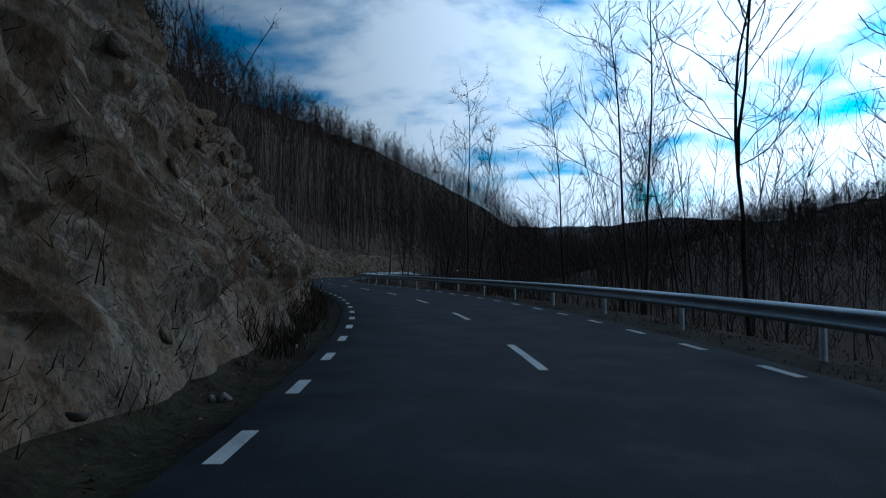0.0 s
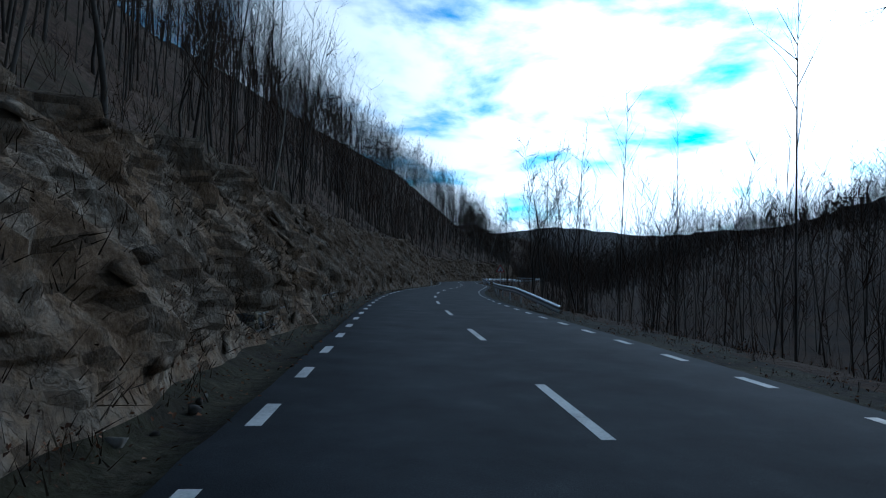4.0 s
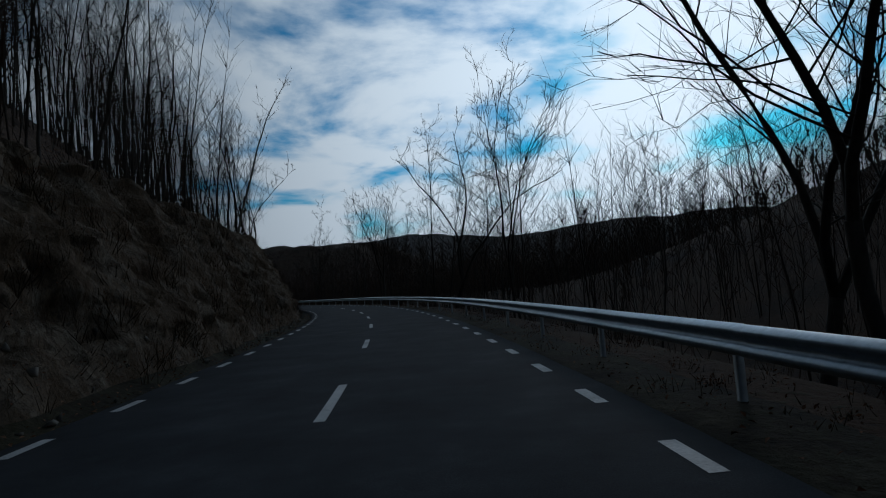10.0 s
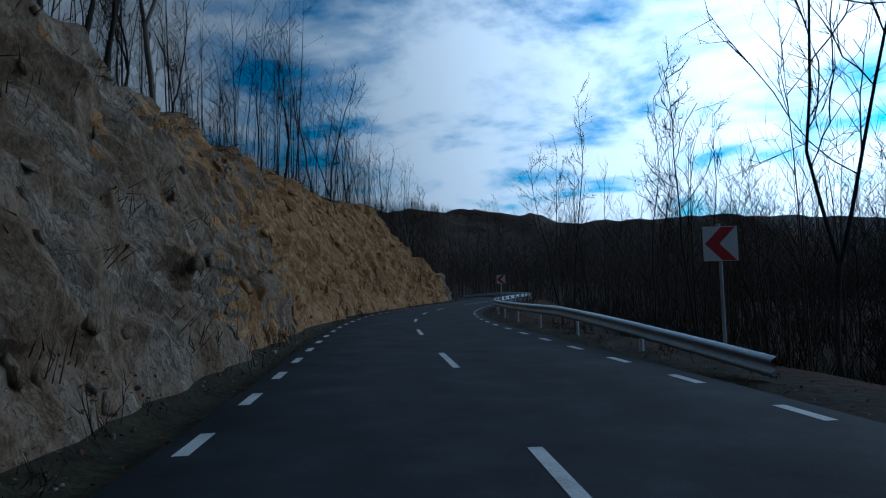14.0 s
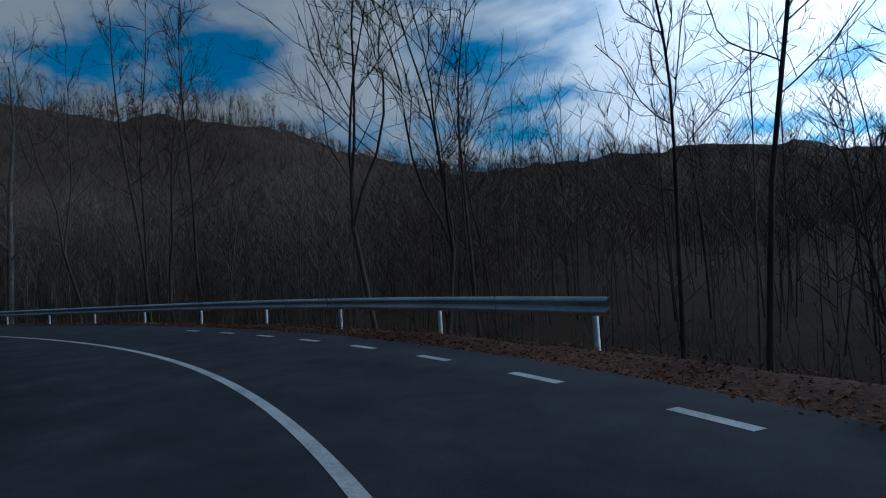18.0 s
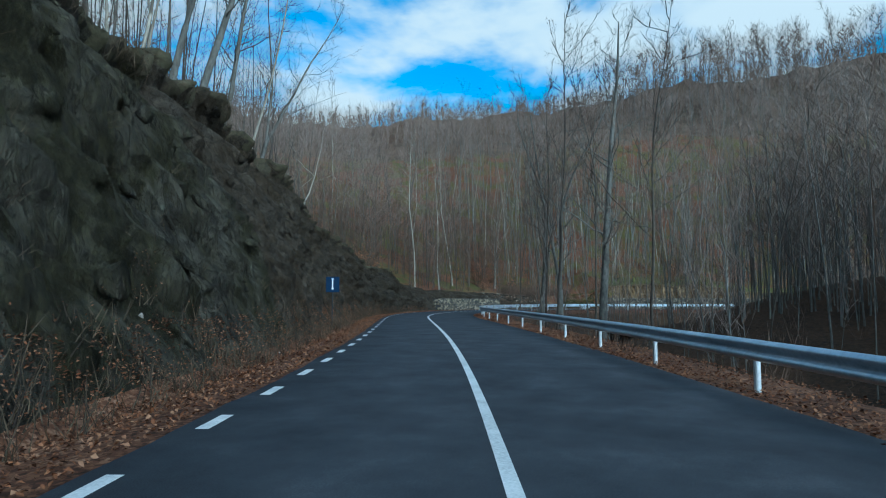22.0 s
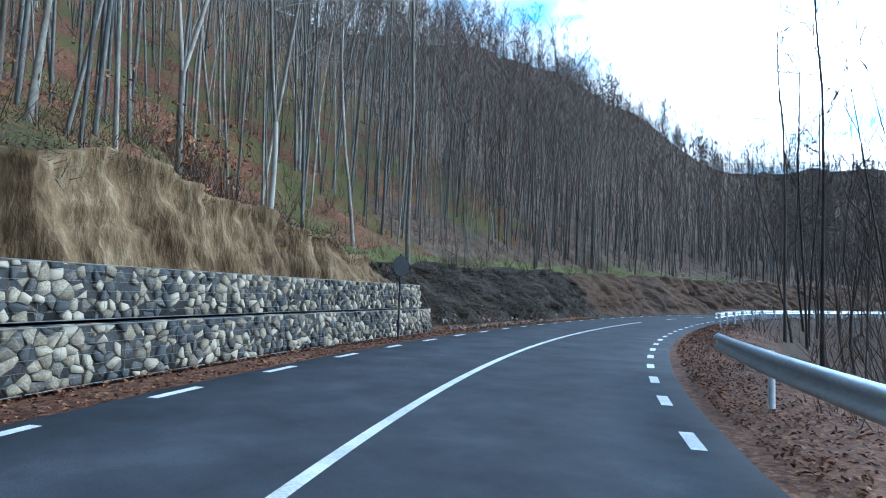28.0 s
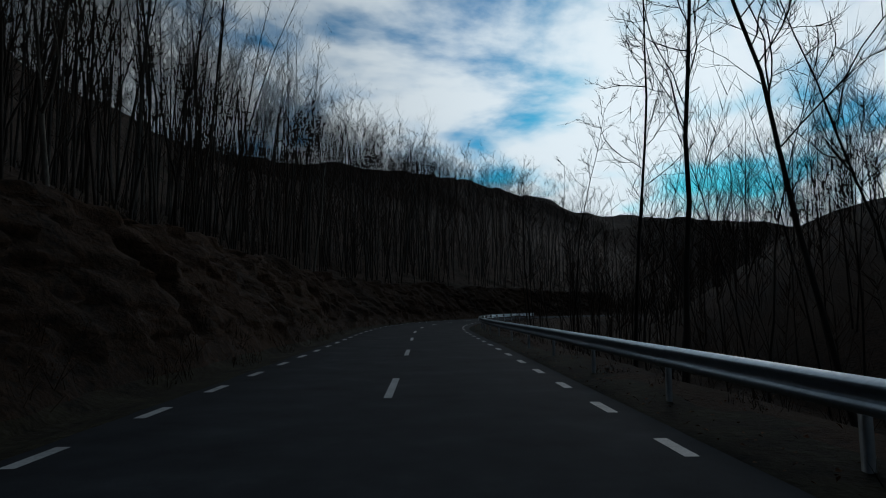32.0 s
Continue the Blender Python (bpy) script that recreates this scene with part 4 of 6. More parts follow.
def guardrail(a, b, sink_a, sink_b):
    base = new("guardrail")
    x, y = place((a + b) / 2, 4.2)
    base.location = (x, y, 0)
    tagged(base, "galvanised W-beam guardrail on steel posts beside the road", "guardrail", "guardrails along the valley")
    inv = Matrix.Translation((-float(x), -float(y), 0))

    def dip(s):
        d = np.zeros_like(s)
        if sink_a:
            d = d + 0.46 * np.clip((a + 10 - s) / 10, 0, 1) ** 1.3
        if sink_b:
            d = d + 0.46 * np.clip((s - b + 10) / 10, 0, 1) ** 1.3
        return d
    pr = np.array(rail_profile())
    cuts = np.arange(a, b, 4.0)
    for c in cuts:
        e = min(c + 4.06, b)
        if e - c < 0.8:
            continue
        s = np.linspace(c, e, 9)
        V = []
        for off in (0.0, 0.004):
            ss = np.repeat(s[:, None], len(pr), 1)
            gap = 0.003 * ((c / 4.0) % 2 > 1)
            xx, yy = place(ss, 4.06 + rail_flare(ss) - pr[:, 0] + off + gap)
            zz = 0.43 + pr[:, 1] - dip(ss) + 0.012 * np.sin(c * 1.7)
            V.append(np.stack([xx - x, yy - y, zz], -1).reshape(-1, 3))
        n = len(s) * len(pr)
        f = sheet(len(s), len(pr))
        rim = []
        for col in (0, len(pr) - 1):
            i = np.arange(len(s) - 1) * len(pr) + col
            q = np.stack([i, i + len(pr), i + len(pr) + n, i + n], 1)
            rim.append(q if col == 0 else q[:, ::-1])
        me = mesh_of("beam", np.concatenate(V), np.concatenate([f[:, ::-1], f + n] + rim), [STEEL], True)
        part("beam", me, base)
        for pp in (c + 0.4,):
            if dip(np.array([pp]))[0] > 0.35:
                continue
            hz = 0.74 - float(dip(np.array([pp]))[0])
            post = new("post", POST_MESH)
            px, py = place(pp, 4.20 + float(rail_flare(pp)))
            post.parent = base
            post.matrix_basis = inv @ Matrix.Translation((float(px), float(py), hz - 0.74)) @ Matrix.Rotation(heading(pp), 4, "Z")
            blk = new("spacer", SPACER_MESH)
            blk.parent = post
    return base


def channel_mesh(name, w, d, t, h, mat, z0):
    """A C-shaped steel post."""
    o = [(-d / 2, -w / 2), (d / 2, -w / 2), (d / 2, -w / 2 + t), (-d / 2 + t, -w / 2 + t), (-d / 2 + t, w / 2 - t), (d / 2, w / 2 - t), (d / 2, w / 2), (-d / 2, w / 2)]
    n = len(o)
    V = [(p[0], p[1], z) for z in (z0, z0 + h) for p in o]
    F = [[i, (i + 1) % n, n + (i + 1) % n, n + i] for i in range(n)]
    caps = [[8, 9, 10, 11], [8, 11, 12, 15], [12, 13, 14, 15]]
    return mesh_of(name, V, [np.array(F), np.array(caps)], [mat])


POST_MESH = channel_mesh("post", 0.08, 0.07, 0.012, 1.55, POST, -0.85)
SPACER_MESH = box_mesh("spacer", (0.10, 0.10, 0.20), POST, 0.012, (-0.085, 0, 0.585))
for a, b, sa, sb in ((S0 - 20, 108, 0, 1), (144, 184, 1, 1), (206, 264, 1, 1), (279, 418, 1, 1), (433, 529.6, 1, 1), (533, 717, 0, 0), (739.5, 875, 0, 0)):
    guardrail(a, b, sa, sb)


# ------------------------------------------------------------------ signs
def stand(s, lat, turn=0.0):
    """The pose of a thing that faces traffic coming along the road; turn: degrees to the left."""
    x, y, z = ground_at(s, lat)
    return Matrix.Translation((x, y, z)) @ Matrix.Rotation(heading(s) + radians(turn), 4, "Z")


def sign(name, s, lat, turn, label, plates, pole_h, category="road sign"):
    base = new(name)
    base.matrix_basis = stand(s, lat, turn)
    tagged(base, label, category)
    part("pole", rod_mesh("pole", 0.03, pole_h + 0.3, SIGN_BACK if plates[0][2] in (SIGN_BACK, SIGN_BLUE) else POST, 10, (0, 0.04, -0.3)), base)
    for nm, outline, mat, y in plates:
        part(nm, plate_mesh(nm, outline, 0.004 if y < 0 else 0.012, mat, y), base)
    part("clamp", box_mesh("clamp", (0.09, 0.05, 0.05), POST, 0.006, (0, 0.035, pole_h - 0.25)), base)
    return base


def rect(w, h, z, cx=0.0):
    return [(cx - w / 2, z - h / 2), (cx + w / 2, z - h / 2), (cx + w / 2, z + h / 2), (cx - w / 2, z + h / 2)]


def triangle(w, z):
    r = 0.06
    pts = []
    for a in (90, 210, 330):
        cx, cz = (w / 1.732 - r * 2) * math.cos(radians(a)), (w / 1.732 - r * 2) * math.sin(radians(a))
        for k in range(-2, 3):
            pts.append((cx + r * math.cos(radians(a + k * 28)), z + cz + r * math.sin(radians(a + k * 28))))
    return pts


def disc(r, z, n=28):
    return [(r * math.cos(2 * math.pi * i / n), z + r * math.sin(2 * math.pi * i / n)) for i in range(n)]


def chevron(w, h, z):
    t = w * 0.42
    return [(-w * 0.45, z), (w * 0.45 - t, z + h / 2), (w * 0.45, z + h / 2), (-w * 0.45 + t, z), (w * 0.45, z - h / 2), (w * 0.45 - t, z - h / 2)]


for s, la in ((435, 4.6), (467.5, 4.35)):
    sign("chevron_sign", s, la, -6, "square red and white chevron board pointing into the bend", [("panel", rect(0.6, 0.6, 2.05), SIGN_WHITE, 0.0), ("arrow", chevron(0.6, 0.58, 2.05), SIGN_RED, -0.004)], 2.4)
for s, la in ((605, -4.7), (632.5, -4.95)):
    sign("blue_sign", s, la, 4, "blue rectangular road sign with a thin white symbol beside the bank", [("panel", rect(0.62, 0.72, 2.1), SIGN_BLUE, 0.0), ("symbol", rect(0.035, 0.5, 2.12), SIGN_WHITE, -0.004), ("symbol_bar", rect(0.12, 0.03, 2.36), SIGN_WHITE, -0.006), ("symbol_foot", rect(0.12, 0.03, 1.9), SIGN_WHITE, -0.006)], 2.45)
sign("warning_sign", 183, 4.5, 0, "red-edged triangular bend warning sign by the guardrail", [("panel", triangle(0.9, 2.0), SIGN_RED, 0.0), ("field", triangle(0.66, 2.0), SIGN_WHITE, -0.004),
     ("symbol", [(-0.06, 1.83), (0.0, 1.83), (0.0, 2.0), (0.1, 2.0), (0.1, 2.05), (0.16, 1.97), (0.1, 1.90), (0.1, 1.94), (0.06, 1.94), (-0.06, 1.94)], SIGN_BLACK, -0.008)], 2.3)
sign("warning_sign", 408, -4.25, 0, "dark back of a triangular road sign facing away", [("panel", triangle(0.62, 1.8), SIGN_BACK, 0.0)], 2.2)
sign("warning_sign", 73.5, -4.35, 0, "dark back of a triangular road sign on a thin pole", [("panel", triangle(0.55, 1.72), SIGN_BACK, 0.0)], 1.95)
sign("round_sign", 720.5, -3.85, 62, "dark back of a round road sign before the stone wall", [("panel", disc(0.29, 2.1), SIGN_BACK, 0.0)], 2.45)


def marker_post(s, lat):
    base = new("marker_post")
    base.matrix_basis = stand(s, lat)
    tagged(base, "small white roadside marker post on the verge", "marker post")
    part("post", box_mesh("post", (0.09, 0.05, 0.75), SIGN_WHITE, 0.015, (0, 0, 0.3)), base)
    part("band", box_mesh("band", (0.096, 0.056, 0.10), SIGN_BLACK, 0.004, (0, 0, 0.52)), base)


marker_post(195, -3.75)


# ------------------------------------------------------------------ concrete blocks and walls
def concrete_block(s, lat, length, wide, tall, turn=0.0):
    base = new("concrete_block")
    base.matrix_basis = stand(s, lat, turn)
    tagged(base, "pale rectangular concrete culvert headwall on the verge" if length > 1 else "short pale concrete post behind the guardrail", "concrete block")
    part("wall", box_mesh("wall", (wide, length, tall + 0.2), CONCRETE, 0.015, (0, 0, tall / 2 - 0.1)), base)
    part("top_slab", box_mesh("top_slab", (wide + 0.006, length + 0.006, 0.06), CONCRETE, 0.012, (0, 0, tall + 0.03)), base)


concrete_block(78.7, -4.2, 1.7, 0.4, 0.42)
concrete_block(81.0, -4.15, 1.8, 0.4, 0.5)
concrete_block(697.2, -5.25, 1.8, 0.35, 0.36, 12)
concrete_block(693.0, 4.85, 0.3, 0.3, 0.62)


def stone_shapes(n):
    out = []
    for i in range(n):
        bm = bmesh.new()
        for k in range(14):
            p = [random.uniform(-0.5, 0.5) for _ in range(3)]
            p[k % 3] = math.copysign(random.uniform(0.4, 0.54), (k // 3) % 2 - 0.5)
            bm.verts.new(p)
        hull = bmesh.ops.convex_hull(bm, input=bm.verts[:])
        bmesh.ops.delete(bm, geom=[g for g in hull["geom_interior"] if isinstance(g, bmesh.types.BMVert)], context="VERTS")
        out.append(from_bm("stone", bm, STONE))
    return out


def block_shapes(n):
    """Split stones with a flat, many-sided face to the front."""
    out = []
    for i in range(n):
        bm = bmesh.new()
        k = random.choice((4, 5, 5, 6))
        turns = [(j + random.uniform(0.15, 0.85)) * 6.283 / k for j in range(k)]
        for px, r in ((-0.5, 0.52), (0.0, 0.56), (0.5, 0.50)):
            for a in turns:
                q = r * min(1.28, 1 / max(abs(math.cos(a)), abs(math.sin(a)))) * random.uniform(0.86, 1.05)
                bm.verts.new((px + random.uniform(-0.06, 0.06), q * math.cos(a), q * math.sin(a)))
        hull = bmesh.ops.convex_hull(bm, input=bm.verts[:])
        bmesh.ops.delete(bm, geom=[g for g in hull["geom_interior"] if isinstance(g, bmesh.types.BMVert)], context="VERTS")
        out.append(from_bm("stone", bm, STONE))
    return out


def raw(meshes):
    out = []
    for me in meshes:
        co = np.empty(len(me.vertices) * 3, np.float32)
        me.vertices.foreach_get("co", co)
        out.append((co.reshape(-1, 3), np.array([p.vertices[:] for p in me.polygons])))
    return out


STONES, BLOCKS = stone_shapes(9), block_shapes(14)
RAW = raw(STONES)


def joined_stones(name, items, parent=None, label="", mat=STONE, shapes=RAW):
    """Many stones in one mesh; items of (matrix)."""
    V, F, o = [], [], 0
    for i, m in enumerate(items):
        co, fa = shapes[i % len(shapes)]
        mm = np.array(m)
        V.append(co @ mm[:3, :3].T + mm[:3, 3])
        F.append(fa + o)
        o += len(co)
    me = mesh_of(name, np.concatenate(V), np.concatenate(F), [mat])
    ob = new(name, me)
    if parent:
        ob.parent = parent
    return tagged(ob, label, kind="stuff")


def fitted(s0, s1, tall, w, h):
    """Stones that fill a face of a wall: centre along and up, and the outline round it."""
    cols, rows = int((s1 - s0) / w) + 1, max(2, int(round(tall / h)))
    pts = {}
    for i in range(-1, cols + 1):
        for j in range(-1, rows + 1):
            pts[i, j] = (s0 + (i + 0.5 + 0.5 * (j % 2) + random.uniform(-0.5, 0.5)) * w, (j + 0.5 + random.uniform(-0.46, 0.46)) * tall / rows)
    for i in range(cols):
        for j in range(rows):
            cx, cz = pts[i, j]
            poly = [(-0.35, -cz + 0.012), (0.35, -cz + 0.012), (0.35, tall - cz - 0.012), (-0.35, tall - cz - 0.012)]
            for a in range(-2, 3):
                for b in range(-2, 3):
                    if (a or b) and (i + a, j + b) in pts:
                        ox, oz = pts[i + a, j + b][0] - cx, pts[i + a, j + b][1] - cz
                        d = math.hypot(ox, oz) + 1e-6
                        nx, nz, lim = ox / d, oz / d, d / 2 - 0.007
                        out = []
                        for k, p in enumerate(poly):
                            q = poly[k - 1]
                            dp, dq = p[0] * nx + p[1] * nz - lim, q[0] * nx + q[1] * nz - lim
                            if (dp < 0) != (dq < 0):
                                f = dq / (dq - dp)
                                out.append((q[0] + (p[0] - q[0]) * f, q[1] + (p[1] - q[1]) * f))
                            if dp < 0:
                                out.append(p)
                        poly = out
            if len(poly) > 2 and s0 < cx < s1:
                yield cx, cz, poly


def split_stone(outline, proud):
    """A split stone with a slightly domed, chipped front towards +x."""
    o = np.array(outline)
    k = len(o)
    tilt = np.array([random.uniform(-0.35, 0.35), random.uniform(-0.35, 0.35)])
    rings = []
    for scale, depth in ((1.0, -0.16), (1.0, -0.02), (0.95, 0.0)):
        r = o * scale
        rings.append(np.column_stack([depth + proud + (r @ tilt if depth > -0.1 else 0 * r[:, 0]), r[:, 0], r[:, 1]]))
    V = np.concatenate(rings)
    F = [np.array([g * k + i, g * k + (i + 1) % k, (g + 1) * k + (i + 1) % k, (g + 1) * k + i]) for g in range(2) for i in range(k)]
    F.append(np.arange(2 * k, 3 * k))
    return V, F


def gabion(s0, s1, lat, layers, tall, near=None, step_back=0.18, thick=0.9):
    base = new("gabion_wall")
    x, y, z = ground_at((s0 + s1) / 2, lat)
    base.location = (x, y, -0.06)
    tagged(base, "gabion retaining wall of grey and white quarry stones in wire baskets", "gabion wall")
    rest, stones_v, stones_f, at = [], [], [], 0
    wires_v, wires_f = [], []
    count = 0
    for k in range(layers):
        la, zb = lat - k * step_back, k * tall
        n = max(2, int((s1 - s0) / 1.0) + 1)
        s = np.linspace(s0 + 0.05, s1 - 0.05, n)
        # a plain box behind the stones; its dark colour paints the gaps' shade
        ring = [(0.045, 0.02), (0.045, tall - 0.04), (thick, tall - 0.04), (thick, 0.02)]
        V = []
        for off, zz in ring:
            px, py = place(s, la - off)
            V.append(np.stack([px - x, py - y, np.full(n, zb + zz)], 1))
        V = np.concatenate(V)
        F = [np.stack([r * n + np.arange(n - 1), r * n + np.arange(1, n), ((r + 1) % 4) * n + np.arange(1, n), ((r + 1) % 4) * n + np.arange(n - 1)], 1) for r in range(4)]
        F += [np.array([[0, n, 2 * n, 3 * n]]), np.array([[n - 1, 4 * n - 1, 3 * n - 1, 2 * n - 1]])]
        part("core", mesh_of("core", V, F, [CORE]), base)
        for sc, zc, outline in fitted(s0, s1, tall, 0.2, 0.145):
            px, py = place(sc, la - 0.02)
            m = Matrix.Translation((float(px) - x, float(py) - y, zb + zc)) @ Matrix.Rotation(heading(sc), 4, "Z")
            V, F = split_stone(outline, random.uniform(-0.035, 0.03))
            if near and near[0] < sc < near[1] and count < 300:
                ob = new("stone", mesh_of("stone", V, F, [STONE]))
                ob.parent, ob.matrix_basis = base, m
                count += 1
            else:
                mm = np.array(m)
                stones_v.append(V @ mm[:3, :3].T + mm[:3, 3])
                stones_f.append([f + at for f in F])
                at += len(V)
        for se in (s0 + 0.06, s1 - 0.06):
            for row in range(int(tall / 0.2)):
                for col in range(4):
                    px, py = place(se, la - 0.14 - col * 0.22)
                    rest.append(Matrix.Translation((float(px) - x, float(py) - y, zb + 0.1 + row * 0.2)) @ Matrix.Rotation(heading(se) + random.uniform(-0.2, 0.2), 4, "Z") @ Matrix.Diagonal((0.25, 0.16, 0.23, 1)))
        # wire: top and bottom edges, and an upright at each basket's end
        lines = [[(s_, la + 0.045, zb + h_) for s_ in np.arange(s0, s1 + 0.01, 0.5)] for h_ in (0.02, tall - 0.02)]
        lines += [[(s_, la + 0.05, zb + h_) for h_ in np.linspace(0.02, tall - 0.02, 5)] for s_ in np.arange(s0, s1 + 0.01, 1.0)]
        lines += [[(s_, la + 0.055, zb + h_) for s_ in np.arange(s0, s1 + 0.01, 0.5)] for h_ in np.arange(0.14, tall, 0.14)]
        for i, ln in enumerate(lines):
            r = 0.008 if i < 2 else 0.003
            arr = np.array(ln)
            px, py = place(arr[:, 0], arr[:, 1])
            P = np.stack([px - x, py - y, arr[:, 2]], 1)
            v, f = tube(P, np.full(len(P), r), 3)
            wires_f.append(f + sum(len(a) for a in wires_v))
            wires_v.append(v)
    part("wire_mesh", mesh_of("wire_mesh", np.concatenate(wires_v), np.concatenate(wires_f), [WIRE]), base, "galvanised wire baskets")
    flat = [f for fs in stones_f for f in fs]
    groups = [np.array([f for f in flat if len(f) == c]) for c in sorted({len(f) for f in flat})]
    tagged(part("stonework", mesh_of("stonework", np.concatenate(stones_v), groups, [STONE]), base, "packed split quarry stones"), kind="stuff")
    joined_stones("stone_ends", rest, base, "packed stones at the ends of the wall")


def tube(P, R, sides=5):
    """A tapered tube along points."""
    P, R = np.asarray(P, float), np.asarray(R, float)
    t = np.gradient(P, axis=0)
    t /= np.linalg.norm(t, axis=1, keepdims=True) + 1e-9
    ref = np.where(np.abs(t[:, 2:3]) > 0.9, np.array([[1.0, 0, 0]]), np.array([[0, 0, 1.0]]))
    u = np.cross(t, ref)
    u /= np.linalg.norm(u, axis=1, keepdims=True) + 1e-9
    v = np.cross(t, u)
    a = np.arange(sides) * 2 * math.pi / sides
    V = P[:, None] + R[:, None, None] * (np.cos(a)[None, :, None] * u[:, None] + np.sin(a)[None, :, None] * v[:, None])
    n = len(P)
    i, j = np.meshgrid(np.arange(n - 1), np.arange(sides), indexing="ij")
    k = (j + 1) % sides
    F = np.stack([i * sides + j, i * sides + k, (i + 1) * sides + k, (i + 1) * sides + j], -1).reshape(-1, 4)
    return V.reshape(-1, 3), F


# ------------------------------------------------------------------ trees
def grow(rs, tall, thick, fork, limbs, spread, bend, twigs, start=0.35):
    """Trunk tubes, limbs, branches and twig slivers of one bare tree."""
    tv, tf, cv, cf, nv = [], [], [], [], []

    def add(V, F, v, f):
        F.append(f + sum(len(a) for a in V))
        V.append(v)

    def unit(d):
        return d / (np.linalg.norm(d) + 1e-9)

    def line(p, d, length, n, wander, lift):
        pts = [np.array(p, float)]
        d = unit(np.array(d, float))
        for _ in range(n):
            d = unit(d + rs.normal(0, wander, 3) + np.array([0, 0, lift]))
            pts.append(pts[-1] + d * length / n)
        return np.array(pts), d

    def sliver(p, d, length, w):
        side = unit(np.cross(d, rs.normal(0, 1, 3)))
        nv.append((p - side * w, p + side * w, p + d * length))

    def spray(pts, count, length):
        """Kinked twigs along a branch, each with side shoots."""
        for _ in range(count):
            x = rs.uniform(0.25, 1.0) * (len(pts) - 1)
            i = min(int(x), len(pts) - 2)
            p = pts[i] + (pts[i + 1] - pts[i]) * (x - i)
            d = unit(unit(pts[i + 1] - pts[i]) + rs.normal(0, 0.55, 3) + np.array([0, 0, 0.3]))
            ln = length * rs.uniform(0.5, 1.2)
            e = unit(d + rs.normal(0, 0.35, 3) + np.array([0, 0, 0.15]))
            sliver(p, d, ln, 0.009)
            sliver(p + d * ln * 0.5, e, ln * 0.8, 0.007)
            sliver(p + d * ln * rs.uniform(0.3, 0.9), unit(d + rs.normal(0, 0.7, 3)), ln * 0.55, 0.006)

    stems = []
    if fork:
        base, d = line((0, 0, -0.3), (rs.normal(0, 0.05), rs.normal(0, 0.05), 1), tall * rs.uniform(0.18, 0.35), 4, bend, 0.02)
        v, f = tube(base, thick * np.array([1.25, 1.0, 0.94, 0.9, 0.86]), 9)
        add(tv, tf, v, f)
        for k in range(fork):
            a = 2 * math.pi * k / fork + rs.uniform(0, 1)
            dd = np.array([math.cos(a) * rs.uniform(0.10, 0.3), math.sin(a) * rs.uniform(0.10, 0.3), 1])
            p, _ = line(base[-1] - np.array([0, 0, 0.1]), dd, tall - base[-1][2], 9, bend * 1.5, 0.05)
            stems.append((p, thick * 0.66, 0.12))
    else:
        p, _ = line((0, 0, -0.3), (rs.normal(0, 0.03), rs.normal(0, 0.03), 1), tall, 11, bend, 0.02)
        stems.append((p, thick, start))
    for p, r, st in stems:
        rad = r * np.linspace(1, 0.14, len(p)) ** 0.9
        if not fork:
            rad[0] *= 1.3
        v, f = tube(p, rad, 8)
        add(tv, tf, v, f)
        n = max(2, int(limbs / len(stems)))
        for k in range(n):
            h = st + (1 - st) * (k + rs.random()) / n
            x = h * (len(p) - 1)
            i = min(int(x), len(p) - 2)
            q = p[i] * (1 - x + i) + p[i + 1] * (x - i)
            rr = max(0.018, float(np.interp(x, np.arange(len(p)), rad)) * rs.uniform(0.22, 0.42))
            a = rs.uniform(0, 2 * math.pi)
            ln = spread * (1.25 - 0.8 * h) * rs.uniform(0.5, 1.3)
            lp, ld = line(q, (math.cos(a), math.sin(a), rs.uniform(0.3, 1.2)), ln, 6, 0.2, 0.14)
            v, f = tube(lp, np.linspace(rr, 0.012, len(lp)), 4)
            add(cv, cf, v, f)
            spray(lp, 2, ln * 0.28)
            for b in range(4):
                i2 = 1 + b if b < 3 else 5
                d = unit(unit(lp[i2] - lp[i2 - 1]) + rs.normal(0, 0.55, 3))
                sp, sd = line(lp[i2], d, ln * rs.uniform(0.28, 0.6), 3, 0.24, 0.14)
                v, f = tube(sp, np.linspace(max(0.011, rr * 0.4), 0.006, len(sp)), 3)
                add(cv, cf, v, f)
                spray(sp, twigs, ln * 0.24)
    tri = np.array(nv).reshape(-1, 3)
    o = sum(len(a) for a in cv)
    tf_, cf_ = np.concatenate(tf), np.concatenate(cf)
    tw = np.arange(len(tri)).reshape(-1, 3) + o
    return np.concatenate(tv), tf_, np.concatenate(cv + [tri]), cf_, tw


def tree_kind(seed, bark, **kw):
    rs = np.random.default_rng(seed)
    tv, tf, cv, cf, tw = grow(rs, **kw)
    trunk = mesh_of("trunk", tv, tf, [bark], True)
    idx = np.concatenate([np.zeros(len(cf), int), np.ones(len(tw), int)])
    crown = mesh_of("crown", cv, [cf, tw], [bark, TWIG], False, idx)
    return trunk, crown


